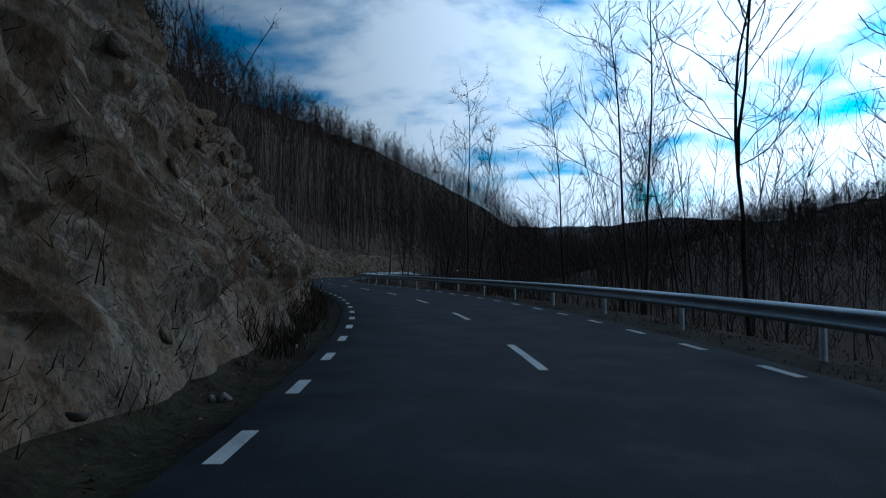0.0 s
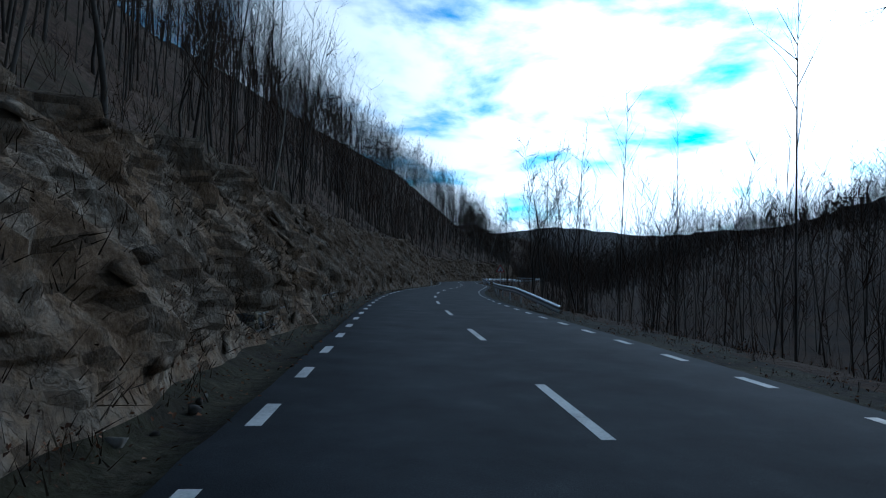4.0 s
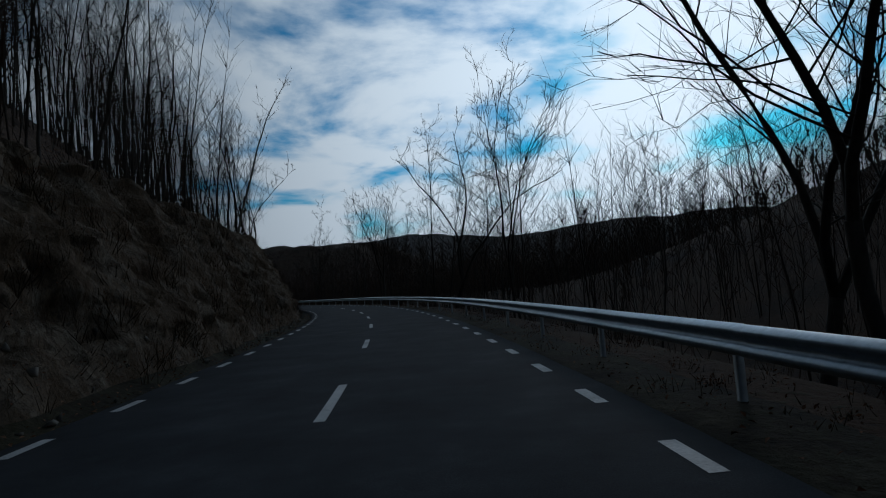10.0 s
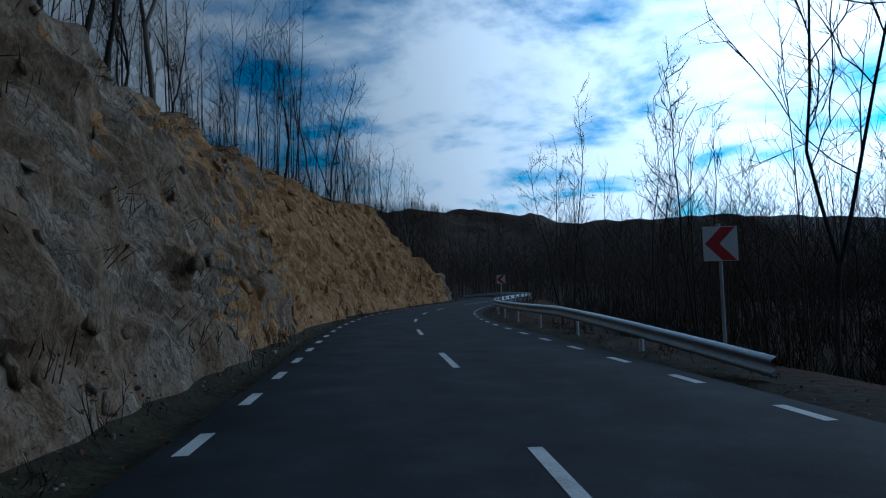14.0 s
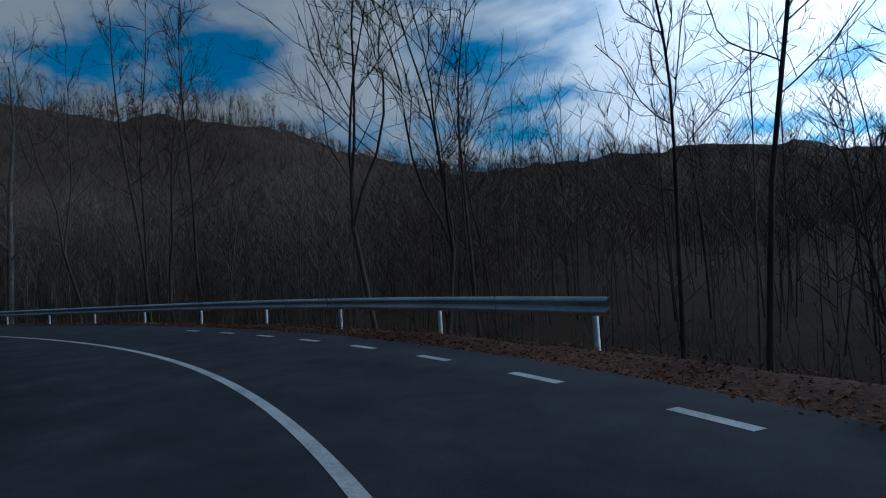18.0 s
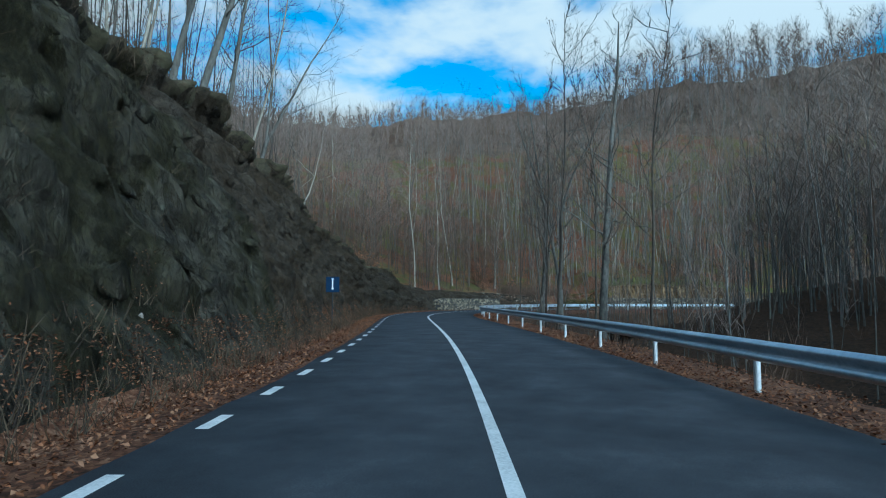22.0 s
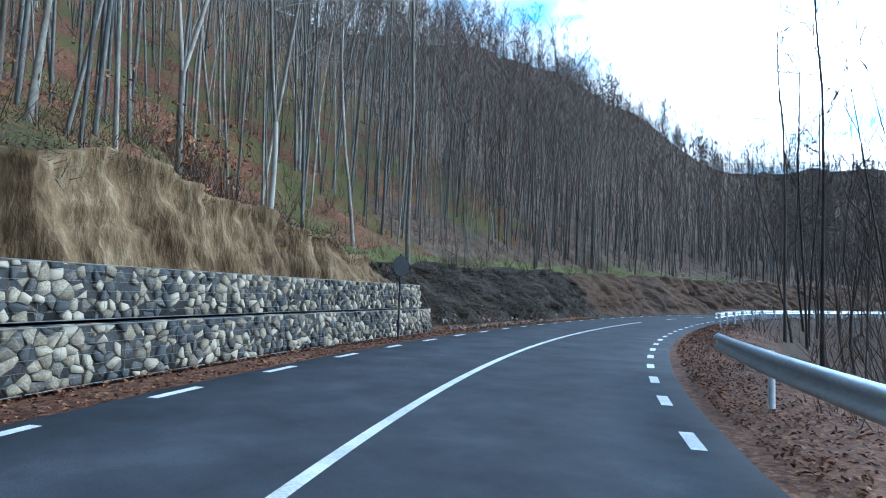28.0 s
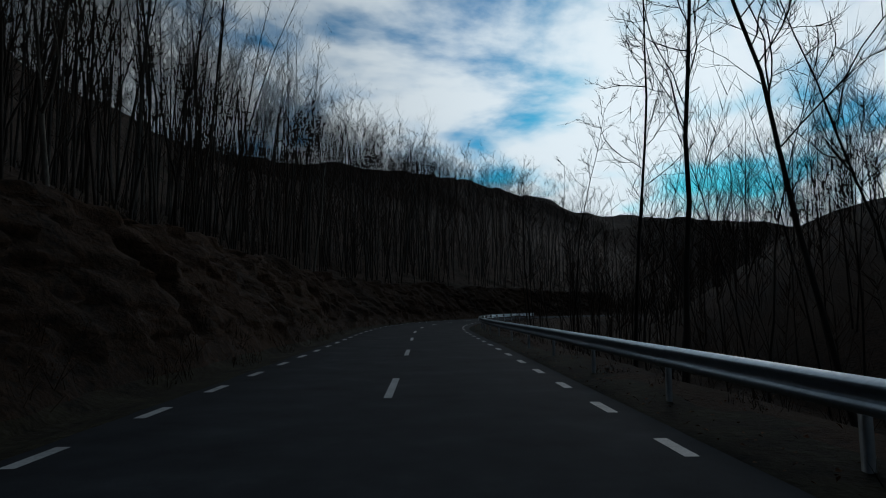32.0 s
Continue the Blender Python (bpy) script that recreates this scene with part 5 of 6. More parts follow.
VALLEY = [tree_kind(11 + i, BARK, tall=t, thick=0.76 * r, fork=f, limbs=l, spread=sp, bend=b, twigs=tw) for i, (t, r, f, l, sp, b, tw) in enumerate((
    (15, 0.088, 0, 22, 3.4, 0.05, 5), (17, 0.10, 0, 24, 3.8, 0.05, 5), (14, 0.10, 2, 26, 3.6, 0.06, 5), (16, 0.08, 0, 20, 2.8, 0.06, 4),
    (13, 0.10, 3, 28, 3.8, 0.07, 5), (12, 0.07, 0, 18, 2.6, 0.06, 5), (18, 0.088, 0, 20, 2.8, 0.04, 5), (15, 0.09, 2, 24, 3.0, 0.06, 5)))]
OAK = [tree_kind(41 + i, BARK, tall=t, thick=r, fork=f, limbs=l, spread=4.6, bend=0.11, twigs=4) for i, (t, r, f, l) in enumerate(((13, 0.15, 3, 34), (14, 0.165, 2, 34)))]
GIANT = [tree_kind(51 + i, GREY_BEECH, tall=t, thick=r, fork=f, limbs=l, spread=4.8, bend=0.045, twigs=4, start=0.33) for i, (t, r, f, l) in enumerate(((23, 0.29, 0, 30), (21, 0.24, 0, 28), (20, 0.22, 2, 30)))]
BEECHES = [tree_kind(61 + i, BEECH, tall=t, thick=r, fork=f, limbs=l, spread=2.6, bend=b, twigs=4, start=0.45) for i, (t, r, f, l, b) in enumerate((
    (18, 0.085, 0, 14, 0.05), (20, 0.10, 0, 16, 0.045), (17, 0.065, 0, 12, 0.065), (21, 0.105, 0, 16, 0.04), (15, 0.05, 0, 10, 0.075), (19, 0.09, 2, 16, 0.05)))]


def tree(kind, s, lat, size, turn, lean, label, group):
    x, y, z = ground_at(s, lat)
    base = new("tree")
    base.matrix_basis = Matrix.Translation((x, y, z - 0.05)) @ Matrix.Rotation(lean, 4, "X") @ Matrix.Rotation(turn, 4, "Z") @ Matrix.Diagonal((size, size, size, 1))
    part("trunk", kind[0], base)
    part("crown", kind[1], base)
    return tagged(base, label, "tree", group)


def stand_of_trees(kinds, items, label):
    """Trees too many to tell apart, in one mesh; items of (kind, s, lat, size, turn, lean)."""
    V, F3, F4, mats, i3, i4, at = [], [], [], [], [], [], 0
    shapes = []
    for trunk, crown in kinds:
        for me in (trunk, crown):
            co = np.empty(len(me.vertices) * 3, np.float32)
            me.vertices.foreach_get("co", co)
            lv = np.empty(len(me.loops), np.int32)
            me.loops.foreach_get("vertex_index", lv)
            total = np.empty(len(me.polygons), np.int32)
            me.polygons.foreach_get("loop_total", total)
            quads = int((total == 4).sum())
            shapes.append((co.reshape(-1, 3), lv[:quads * 4].reshape(-1, 4), lv[quads * 4:].reshape(-1, 3)))
    for k, s, lat, size, turn, lean in items:
        x, y, z = ground_at(s, lat)
        m = np.array((Matrix.Rotation(lean, 3, "X") @ Matrix.Rotation(turn, 3, "Z"))) * size
        for co, f4, f3 in shapes[2 * k:2 * k + 2]:
            V.append(co @ m.T + np.array([x, y, z - 0.05]))
            F4.append(f4 + at)
            F3.append(f3 + at)
            at += len(co)
    F4, F3 = np.concatenate(F4), np.concatenate(F3)
    me = mesh_of("woods", np.concatenate(V), [F4, F3], [BARK, TWIG], False, np.concatenate([np.zeros(len(F4), int), np.ones(len(F3), int)]))
    tagged(new("woods", me), label, "woods", kind="stuff")


# trees that stand out beyond the guardrail: s, lat, kind, size
STANDING = ((26, 8.1, 0, 1.0), (27, 9.3, 1, 1.0), (19, 7.7, 2, 1.0), (53, 9, 2, 1.05), (45, 8.2, 1, 1.0), (73, 7.1, 1, 1.05), (75, 8.7, 7, 1.0), (117, 9, 6, 0.95), (111, 8.1, 6, 1.0),
            (106, 7.7, 7, 1.05), (129, 9, 4, 1.0), (120, 7.1, 3, 1.05), (190, 9.2, 1, 1.0), (181, 8, 4, 1.0), (233, 8, 1, 1.0), (229, 8.1, 7, 1.0), (226, 8.3, 2, 1.0), (281, 7.1, 4, 0.8), (288, 8.1, 6, 1.0),
            (269, 8, 5, 1.0), (259, 8, 2, 1.0), (257, 8.6, 7, 1.1), (308, 7.1, 4, 1.0), (301, 7.1, 2, 1.0), (333, 7.1, 4, 0.9), (370, 7.1, 0, 0.9), (355, 7.2, 1, 1.0), (353, 7.7, 3, 1.0),
            (386, 7.1, 0, 0.95), (384, 7.6, 1, 0.95), (379, 8.1, 7, 1.0), (411, 8.2, 4, 1.0), (411, 9.3, 0, 1.0), (406, 7.2, 3, 1.1), (447, 9.1, 7, 0.7), (442, 8.1, 5, 0.8), (436, 7.6, 7, 0.9),
            (477, 9.1, 5, 0.7), (468, 8.6, 2, 0.85), (466, 9.2, 6, 0.9), (540, 8.1, 4, 1.0), (526, 7.3, 1, 1.05), (525, 8.2, 0, 1.0), (523, 7.3, 6, 1.0), (542, 7.2, 4, 1.15), (539, 8.4, 0, 0.9),
            (533, 9.3, 6, 1.0), (578, 9, 1, 1.0), (563, 7.2, 2, 1.15), (557, 7.3, 3, 1.0), (556, 6.7, 6, 1.0), (555, 7.3, 7, 1.1), (554, 8.1, 1, 1.0),
            (627, 8, 0, 1.0), (597, 8.1, 7, 1.1), (587, 8.1, 2, 1.1), (582, 8.1, 7, 1.0), (605, 8.1, 1, 1.0), (598, 7.6, 3, 1.1), (636, 8.6, 0, 1.1), (646, 8.1, 6, 1.0),
            (647, 7.7, 2, 1.0), (643, 7.6, 1, 1.0), (638, 7.1, 1, 1.15), (659, 7.6, 7, 0.9), (731, 8, 6, 1.15), (757, 8.1, 7, 0.9), (749, 8.1, 6, 1.1), (744, 8.1, 6, 1.1), (741, 7.1, 6, 1.2),
            (765, 7.1, 1, 1.15), (768, 8.1, 6, 1.0), (767, 9, 6, 0.9), (758, 7.2, 2, 1.1), (805, 8, 3, 1.0), (785, 8, 1, 1.0), (786, 8, 7, 1.0), (783, 8.4, 6, 1.1), (816, 8, 6, 1.1), (810, 7.1, 1, 1.1), (829, 9, 3, 0.9))
rt = random.Random(5)
for s, la, k, z in STANDING:
    tree(VALLEY[k], s, la, z, rt.uniform(0, 6.28), rt.uniform(-0.03, 0.03), "tall bare deciduous tree beyond the guardrail", "trees along the valley edge")
for s, la, k, z in ((348, 7.1, 0, 1.05), (375.5, 7.8, 1, 1.0), (314, 8.6, 1, 0.85), (317, 9.2, 0, 1.1)):
    tree(OAK[k], s, la, z, rt.uniform(0, 6.28), rt.uniform(-0.1, 0.1), "thick forked bare oak beyond the guardrail", "trees along the valley edge")
for s, la, k, z, ln in ((580.5, 11.7, 0, 1.0, 0.03), (589, 13.6, 1, 1.0, -0.02), (590, 11.8, 2, 0.85, 0.12), (600, 12.5, 1, 0.8, 0.0), (652, 8.9, 1, 0.9, -0.02), (641.5, 11.0, 0, 1.0, 0.02), (648, 9.8, 2, 1.0, -0.04), (611, 12, 1, 0.8, 0.05)):
    tree(GIANT[k], s, la, z, rt.uniform(0, 6.28), ln, "stout smooth-barked grey beech below the guardrail", "trees along the valley edge")
for i in range(22):
    s = rt.uniform(572, 642)
    tree(BEECHES[rt.randrange(5)], s, -(float(bank_foot(s)) + float(bank_run(s)) + 0.4 + 5 * rt.random() ** 1.5), rt.uniform(0.7, 1.05), rt.uniform(0, 6.28), rt.uniform(-0.26, -0.04), "pale slender tree leaning out over the cut bank", "trees above the bank")
for i, s in enumerate((597, 603, 611, 617, 622, 629, 634, 641, 647)):
    tree(GIANT[i % 3], s + rt.uniform(-1.5, 1.5), -(float(bank_foot(s)) + float(bank_run(s)) + rt.uniform(0.6, 2.4)), rt.uniform(0.6, 0.8), rt.uniform(0, 6.28), rt.uniform(-0.3, -0.1), "grey-barked bare beech leaning from the top of the cut", "trees above the bank")
slope = []
for lo, hi, n, a, b in ((-5, 880, 22, 8, 17), (12, 135, 26, 7.3, 13), (165, 300, 20, 7.5, 14), (300, 420, 12, 7.5, 13), (470, 560, 14, 8, 15), (735, 880, 26, 7.3, 14)):
    for i in range(n):
        s, la = rt.uniform(lo, hi), rt.uniform(a, b)
        if 560 < s < 660:
            la += 6
        slope.append((rt.choice((0, 2, 3, 5, 6, 7)), s, la, rt.uniform(0.6, 1.05), rt.uniform(0, 6.28), rt.uniform(-0.06, 0.06)))
stand_of_trees(VALLEY, slope, "slender bare trees on the valley slope")
# pale beeches above the bend with the stone wall
for i in range(58):
    s, d = rt.uniform(672, 765), 0.5 + 34 * rt.random() ** 1.3
    la = -(float(bank_foot(s)) + float(bank_run(s)) + d)
    tree(BEECHES[rt.randrange(6)], s, la, rt.uniform(0.75, 1.1), rt.uniform(0, 6.28), rt.uniform(-0.04, 0.04), "slender pale-barked bare beech on the leafy slope", "beeches above the bend")
# trees on the brow of the cut
BROWS_AT = ((71, 7.6), (78, 8.0), (82, 7.4), (88, 8.6), (95, 8.2), (66, 9.5))
BROW = [tree_kind(81 + i, BEECH if i % 2 else BARK, tall=tl, thick=r, fork=f, limbs=12, spread=2.6, bend=bd, twigs=3, start=0.3) for i, (tl, r, f, bd) in enumerate((
    (12, 0.085, 0, 0.09), (13, 0.10, 0, 0.10), (10, 0.08, 2, 0.10), (14, 0.10, 0, 0.06), (9, 0.06, 0, 0.12), (11, 0.09, 2, 0.08)))]
behind = []
for i in range(185):
    s, d = rt.uniform(0, 655), 0.3 + 9 * rt.random() ** 1.4
    if i > 120:
        s = rt.uniform(215, 430)
    if i < 120 and rt.random() < 0.2:
        s = rt.uniform(770, 870)
    la = -(float(bank_foot(s)) + float(bank_run(s)) + d)
    k, size, turn, lean = rt.randrange(6), rt.uniform(0.6, 1.1), rt.uniform(0, 6.28), rt.uniform(-0.14, 0.08)
    if d < 2.6:
        tree(BROW[k], s, la, size, turn, lean, "bare tree on the brow of the cut bank", "trees above the bank")
    else:
        behind.append((k, s, la, size, turn, lean))
stand_of_trees(BROW, behind, "bare trees standing behind the brow of the cut")
for i, (s, la) in enumerate(BROWS_AT):
    tree(BROW[(2 * i + 1) % 6], s, -la, 0.9, 1.3 * i, 0.1 * (-1) ** i, "crooked pale bare tree on the brow of the cut bank", "trees above the bank")

gabion(701.0, 724.2, -4.5, 2, 0.82, near=(702, 711), step_back=0.42)
gabion(672.6, 683.6, -5.25, 2, 0.72)
gabion(684.8, 688.4, -4.95, 1, 0.42)
gabion(134, 147.5, -4.25, 1, 0.6)


# ------------------------------------------------------------------ woods on the slopes
def hill_level(x, y):
    gx, gy, z = HILL[0], HILL[1], HILL[2]
    i = np.clip((x - gx[0]) / 5.0, 0, len(gx) - 1.001)
    j = np.clip((y - gy[0]) / 5.0, 0, len(gy) - 1.001)
    a, b = i.astype(int), j.astype(int)
    u, v = i - a, j - b
    return (z[a, b] * (1 - u) + z[a + 1, b] * u) * (1 - v) + (z[a, b + 1] * (1 - u) + z[a + 1, b + 1] * u) * v


def woods(name, x, y, z, tall, rs, bark, twigs, label, lean=0.05, wid=0.011, sweep=(0.45, 1.8), low=0.12, spray=None):
    """Many bare trees in one mesh. low: where the branches begin, as a share of the height."""
    n = len(x)
    base = np.stack([x, y, z - 0.3], 1)
    ang = rs.uniform(0, 6.28, n)
    tilt = rs.uniform(0, lean, n)
    d = np.stack([np.cos(ang) * tilt, np.sin(ang) * tilt, np.ones(n)], 1)
    bow = rs.normal(0, 0.085, (n, 2))
    r = tall * rs.uniform(0.0022, 0.0052, n)
    lv, fr = np.array([0, 0.35, 0.7, 1.0]), np.array([1, 0.75, 0.45, 0.12])
    a = np.arange(4) * math.pi / 2
    off = np.stack([np.cos(a), np.sin(a), 0 * a], 1)
    P = base[:, None] + d[:, None] * (lv * 1.0)[None, :, None] * tall[:, None, None]
    P[:, :, :2] += bow[:, None] * (lv ** 2)[None, :, None] * tall[:, None, None]
    V = P[:, :, None] + (r[:, None] * fr)[:, :, None, None] * off[None, None]
    V = V.reshape(n, 16, 3)
    q = np.array([[i * 4 + j, i * 4 + (j + 1) % 4, i * 4 + 4 + (j + 1) % 4, i * 4 + 4 + j] for i in range(3) for j in range(4)])
    F = (q[None] + (np.arange(n) * 16)[:, None, None]).reshape(-1, 4)
    k = twigs
    h = rs.uniform(low, 1.0, (n, k)) ** 0.75
    i = np.clip(np.searchsorted(lv, h) - 1, 0, 2)
    f = (h - lv[i]) / (lv[i + 1] - lv[i])
    nn = np.arange(n)[:, None]
    start = P[nn, i] * (1 - f)[..., None] + P[nn, i + 1] * f[..., None]
    az = rs.uniform(0, 6.28, (n, k))
    up = rs.uniform(*sweep, (n, k))
    dd = np.stack([np.cos(az), np.sin(az), up], -1)
    dd /= np.linalg.norm(dd, axis=-1, keepdims=True)
    ln = (tall[:, None] * (0.36 - 0.24 * h) * rs.uniform(0.5, 1.3, (n, k)))
    half = k // 4
    # most of the twigs sprout from the first quarter
    pick = rs.integers(0, half, (n, k - half))
    start[:, half:] = start[nn, pick] + dd[nn, pick] * (ln[nn, pick] * rs.uniform(0.3, 0.95, (n, k - half)))[..., None]
    ln[:, half:] *= 0.5
    side = np.cross(dd, rs.normal(0, 1, (n, k, 3)))
    side /= np.linalg.norm(side, axis=-1, keepdims=True) + 1e-9
    w = np.repeat(np.broadcast_to(wid, n)[:, None] * 0.9, k, 1)
    w[:, :half] *= 2.0
    T = np.stack([start - side * w[..., None], start + side * w[..., None], start + dd * ln[..., None]], 2).reshape(-1, 3)
    G = np.arange(len(T)).reshape(-1, 3) + n * 16
    idx = np.concatenate([np.zeros(len(F), int), np.ones(len(G), int)])
    me = mesh_of(name, np.concatenate([V.reshape(-1, 3), T]), [F, G], [bark, spray or TWIG], False, idx)
    tagged(new(name, me), label, "woods", kind="stuff")


def far_woods(x, y, z, tall, rs, mat):
    """Distant bare trees: a sliver of trunk and a broom of upswept twigs each."""
    n, k = len(x), 17
    foot = np.repeat(np.stack([x, y, z - 0.3], 1)[:, None], k, 1)
    az, up = rs.uniform(0, 6.28, (n, k)), rs.uniform(0.9, 3.5, (n, k))
    d = np.stack([np.cos(az), np.sin(az), up], -1)
    d /= np.linalg.norm(d, axis=-1, keepdims=True)
    ln = tall[:, None] * rs.uniform(0.3, 0.55, (n, k))
    foot[:, :, 2] += tall[:, None] * rs.uniform(0.0, 0.55, (n, k))
    d[:, 0], ln[:, 0], foot[:, 0, 2] = (0, 0, 1), tall, z - 0.3
    side = np.cross(d, rs.normal(0, 1, (n, k, 3)))
    side /= np.linalg.norm(side, axis=-1, keepdims=True) + 1e-9
    w = np.full((n, k, 1), 0.062)
    w[:, 0] = 0.09
    T = np.stack([foot - side * w, foot + side * w, foot + d * ln[..., None]], 2).reshape(-1, 3)
    tagged(new("woods", mesh_of("woods", T, np.arange(len(T)).reshape(-1, 3), [mat])), "far bare woods along the ridges", "woods", kind="stuff")


def plant(count, pick, rs):
    """Random places of the hillside that suit pick(s, lat)."""
    gx, gy, z, s, lat = HILL
    a, c = np.nonzero(pick(s[:-1, :-1], lat[:-1, :-1]))
    d = np.abs(lat[a, c])
    p = 1 / (d.clip(14, None) - 4) ** 1.1
    k = rs.choice(len(a), count, p=p / p.sum())
    i, j = a[k], c[k]
    x, y = gx[i] + rs.uniform(-2.5, 2.5, len(i)), gy[j] + rs.uniform(-2.5, 2.5, len(i))
    return x, y, hill_level(x, y), (0.00052 * np.abs(lat[i, j])).clip(0.010, 0.045)


def on_bank(n, lo, hi, a, b, rs):
    """Places on the left, from a to b: 0 is the road's edge, 1 the bank's foot, 2 its brow, more is metres beyond."""
    s = rs.uniform(lo, hi, n)
    w = rs.uniform(a, b, n)
    f, r = bank_foot(s), bank_run(s)
    return s, -np.where(w < 1, EDGE_L + (f - EDGE_L) * w, np.where(w < 2, f + r * (w - 1), f + r + (w - 2)))


rs = np.random.default_rng(3)
for lo, hi, n, t0, t1 in ((-60, 110, 950, 12, 20), (110, 250, 900, 12, 20), (250, 400, 800, 11, 18), (400, 520, 500, 10, 17), (520, 600, 350, 11, 18), (600, 690, 850, 11, 18), (690, 780, 900, 15, 23), (780, 950, 750, 15, 23)):
    x, y, z, fine = plant(n, lambda s, l: (s > lo) & (s <= hi) & (l < -13) & (l > -110), rs)
    short = np.where((fine > 0.026) & (lo > 590) & (lo < 700) & (y < 560), 0.55, 1.0)
    woods("woods", x, y, z, short * rs.uniform(t0, t1, len(x)), rs, GREY_BEECH if lo > 680 else BARK, 72, "dense bare wood on the slope above the road", 0.09, fine, low=0.4 if lo > 680 else 0.2, spray=LIT_TWIG if lo > 590 else TWIG)
for lo, hi, n in ((-60, 190, 400), (190, 380, 700), (380, 480, 600), (480, 560, 800), (560, 600, 650), (600, 660, 900), (660, 1050, 700)):
    x, y, z, fine = plant(n, lambda s, l: (s > lo) & (s <= hi) & (l > 24) & (l < 150), rs)
    woods("woods", x, y, z, rs.uniform(9, 16, len(x)), rs, GREY_BEECH if 540 < lo < 660 else BARK, 76 if 470 < lo < 660 else 52, "bare wood on the far side of the valley", 0.07, fine, spray=LIT_TWIG if 470 < lo < 660 else TWIG)
for lo, hi, n, mat in ((-60, 520, 4500, TWIG), (520, 1000, 5500, LIT_TWIG)):
    x, y, z, fine = plant(n, lambda s, l: (np.abs(l) > 80) & (np.abs(l) < 300) & (s > lo) & (s < hi), rs)
    far_woods(x, y, z, rs.uniform(8, 15, len(x)), rs, mat)
s, la = on_bank(220, 690, 768, 3, 32, rs)
x, y = place(s, la)
woods("woods", x, y, height(s, la, x, y), rs.uniform(12, 19, len(x)), rs, BEECH, 44, "slender pale beeches crowding the leafy slope", 0.14, 0.008)
s, la = rs.uniform(500, 580, 380), rs.uniform(13, 60, 380)
x, y = place(s, la)
woods("woods", x, y, height(s, la, x, y), rs.uniform(6, 12, len(x)), rs, BARK, 90, "dark bare thicket below the hairpin bend", 0.12, 0.011)
s, la = on_bank(300, 668, 696, 2.5, 26, rs)
x, y = place(s, la)
woods("woods", x, y, height(s, la, x, y), rs.uniform(4, 11, len(x)), rs, BARK, 110, "grey thicket of young bare trees above the scree", 0.2, 0.016)
x, y, z, fine = plant(1100, lambda s, l: (s > 660) & (s <= 790) & (l < -20) & (l > -90), rs)
woods("woods", x, y, z, rs.uniform(3, 8, len(x)), rs, BARK, 50, "grey understorey of saplings on the leafy hillside", 0.2, fine * 1.1, (0.5, 2.0))
for lo, hi, n in ((-20, 200, 700), (230, 430, 900), (430, 520, 1000)):
    x, y, z, fine = plant(n, lambda s, l: (s > lo) & (s <= hi) & (l > 20) & (l < 80 + 60 * (lo == 430)), rs)
    woods("woods", x, y, z, rs.uniform(3, 8, n), rs, BARK, 50, "dark understorey on the far side of the valley", 0.2, fine * 1.1, (0.5, 2.0))
for lo, hi, n, t0, t1 in ((-10, 120, 330, 6, 12), (120, 260, 330, 6, 12), (260, 440, 560, 6, 13), (500, 600, 160, 5, 10), (745, 800, 150, 8, 17), (800, 900, 420, 8, 19)):
    s, la = on_bank(n, lo, hi, 2.2, 17, rs)
    x, y = place(s, la)
    woods("woods", x, y, height(s, la, x, y), rs.uniform(t0, t1, n), rs, BARK, 90, "thicket of young bare trees above the bank", 0.16, 0.0095, (0.7, 2.4))
x, y, z, fine = plant(1100, lambda s, l: (s > 770) & (s <= 1000) & (l > 14) & (l < 110), rs)
woods("woods", x, y, z, rs.uniform(4, 13, len(x)), rs, BARK, 70, "dark thicket on the hill across the valley", 0.16, fine * 1.2, (0.6, 2.2))
x, y, z, fine = plant(800, lambda s, l: (s > 690) & (s <= 850) & (s > 725) & (l < -60) & (l > -170), rs)
woods("woods", x, y, z, rs.uniform(15, 23, len(x)), rs, GREY_BEECH, 70, "tall beeches along the crest of the leafy hill", 0.08, fine, low=0.4, spray=LIT_TWIG)
for lo, hi, n in ((-20, 200, 460), (200, 420, 340), (420, 500, 110), (500, 690, 300), (690, 880, 220)):
    s, la = rs.uniform(lo, hi, n), rs.uniform(8.5, 26, n)
    x, y = place(s, la)
    woods("woods", x, y, height(s, la, x, y), rs.uniform(5, 13, n), rs, GREY_BEECH if lo == 500 else BARK, 84, "thin bare trees crowding the valley side", 0.14, 0.0085, (0.9, 2.8), spray=LIT_TWIG if lo == 500 else TWIG)


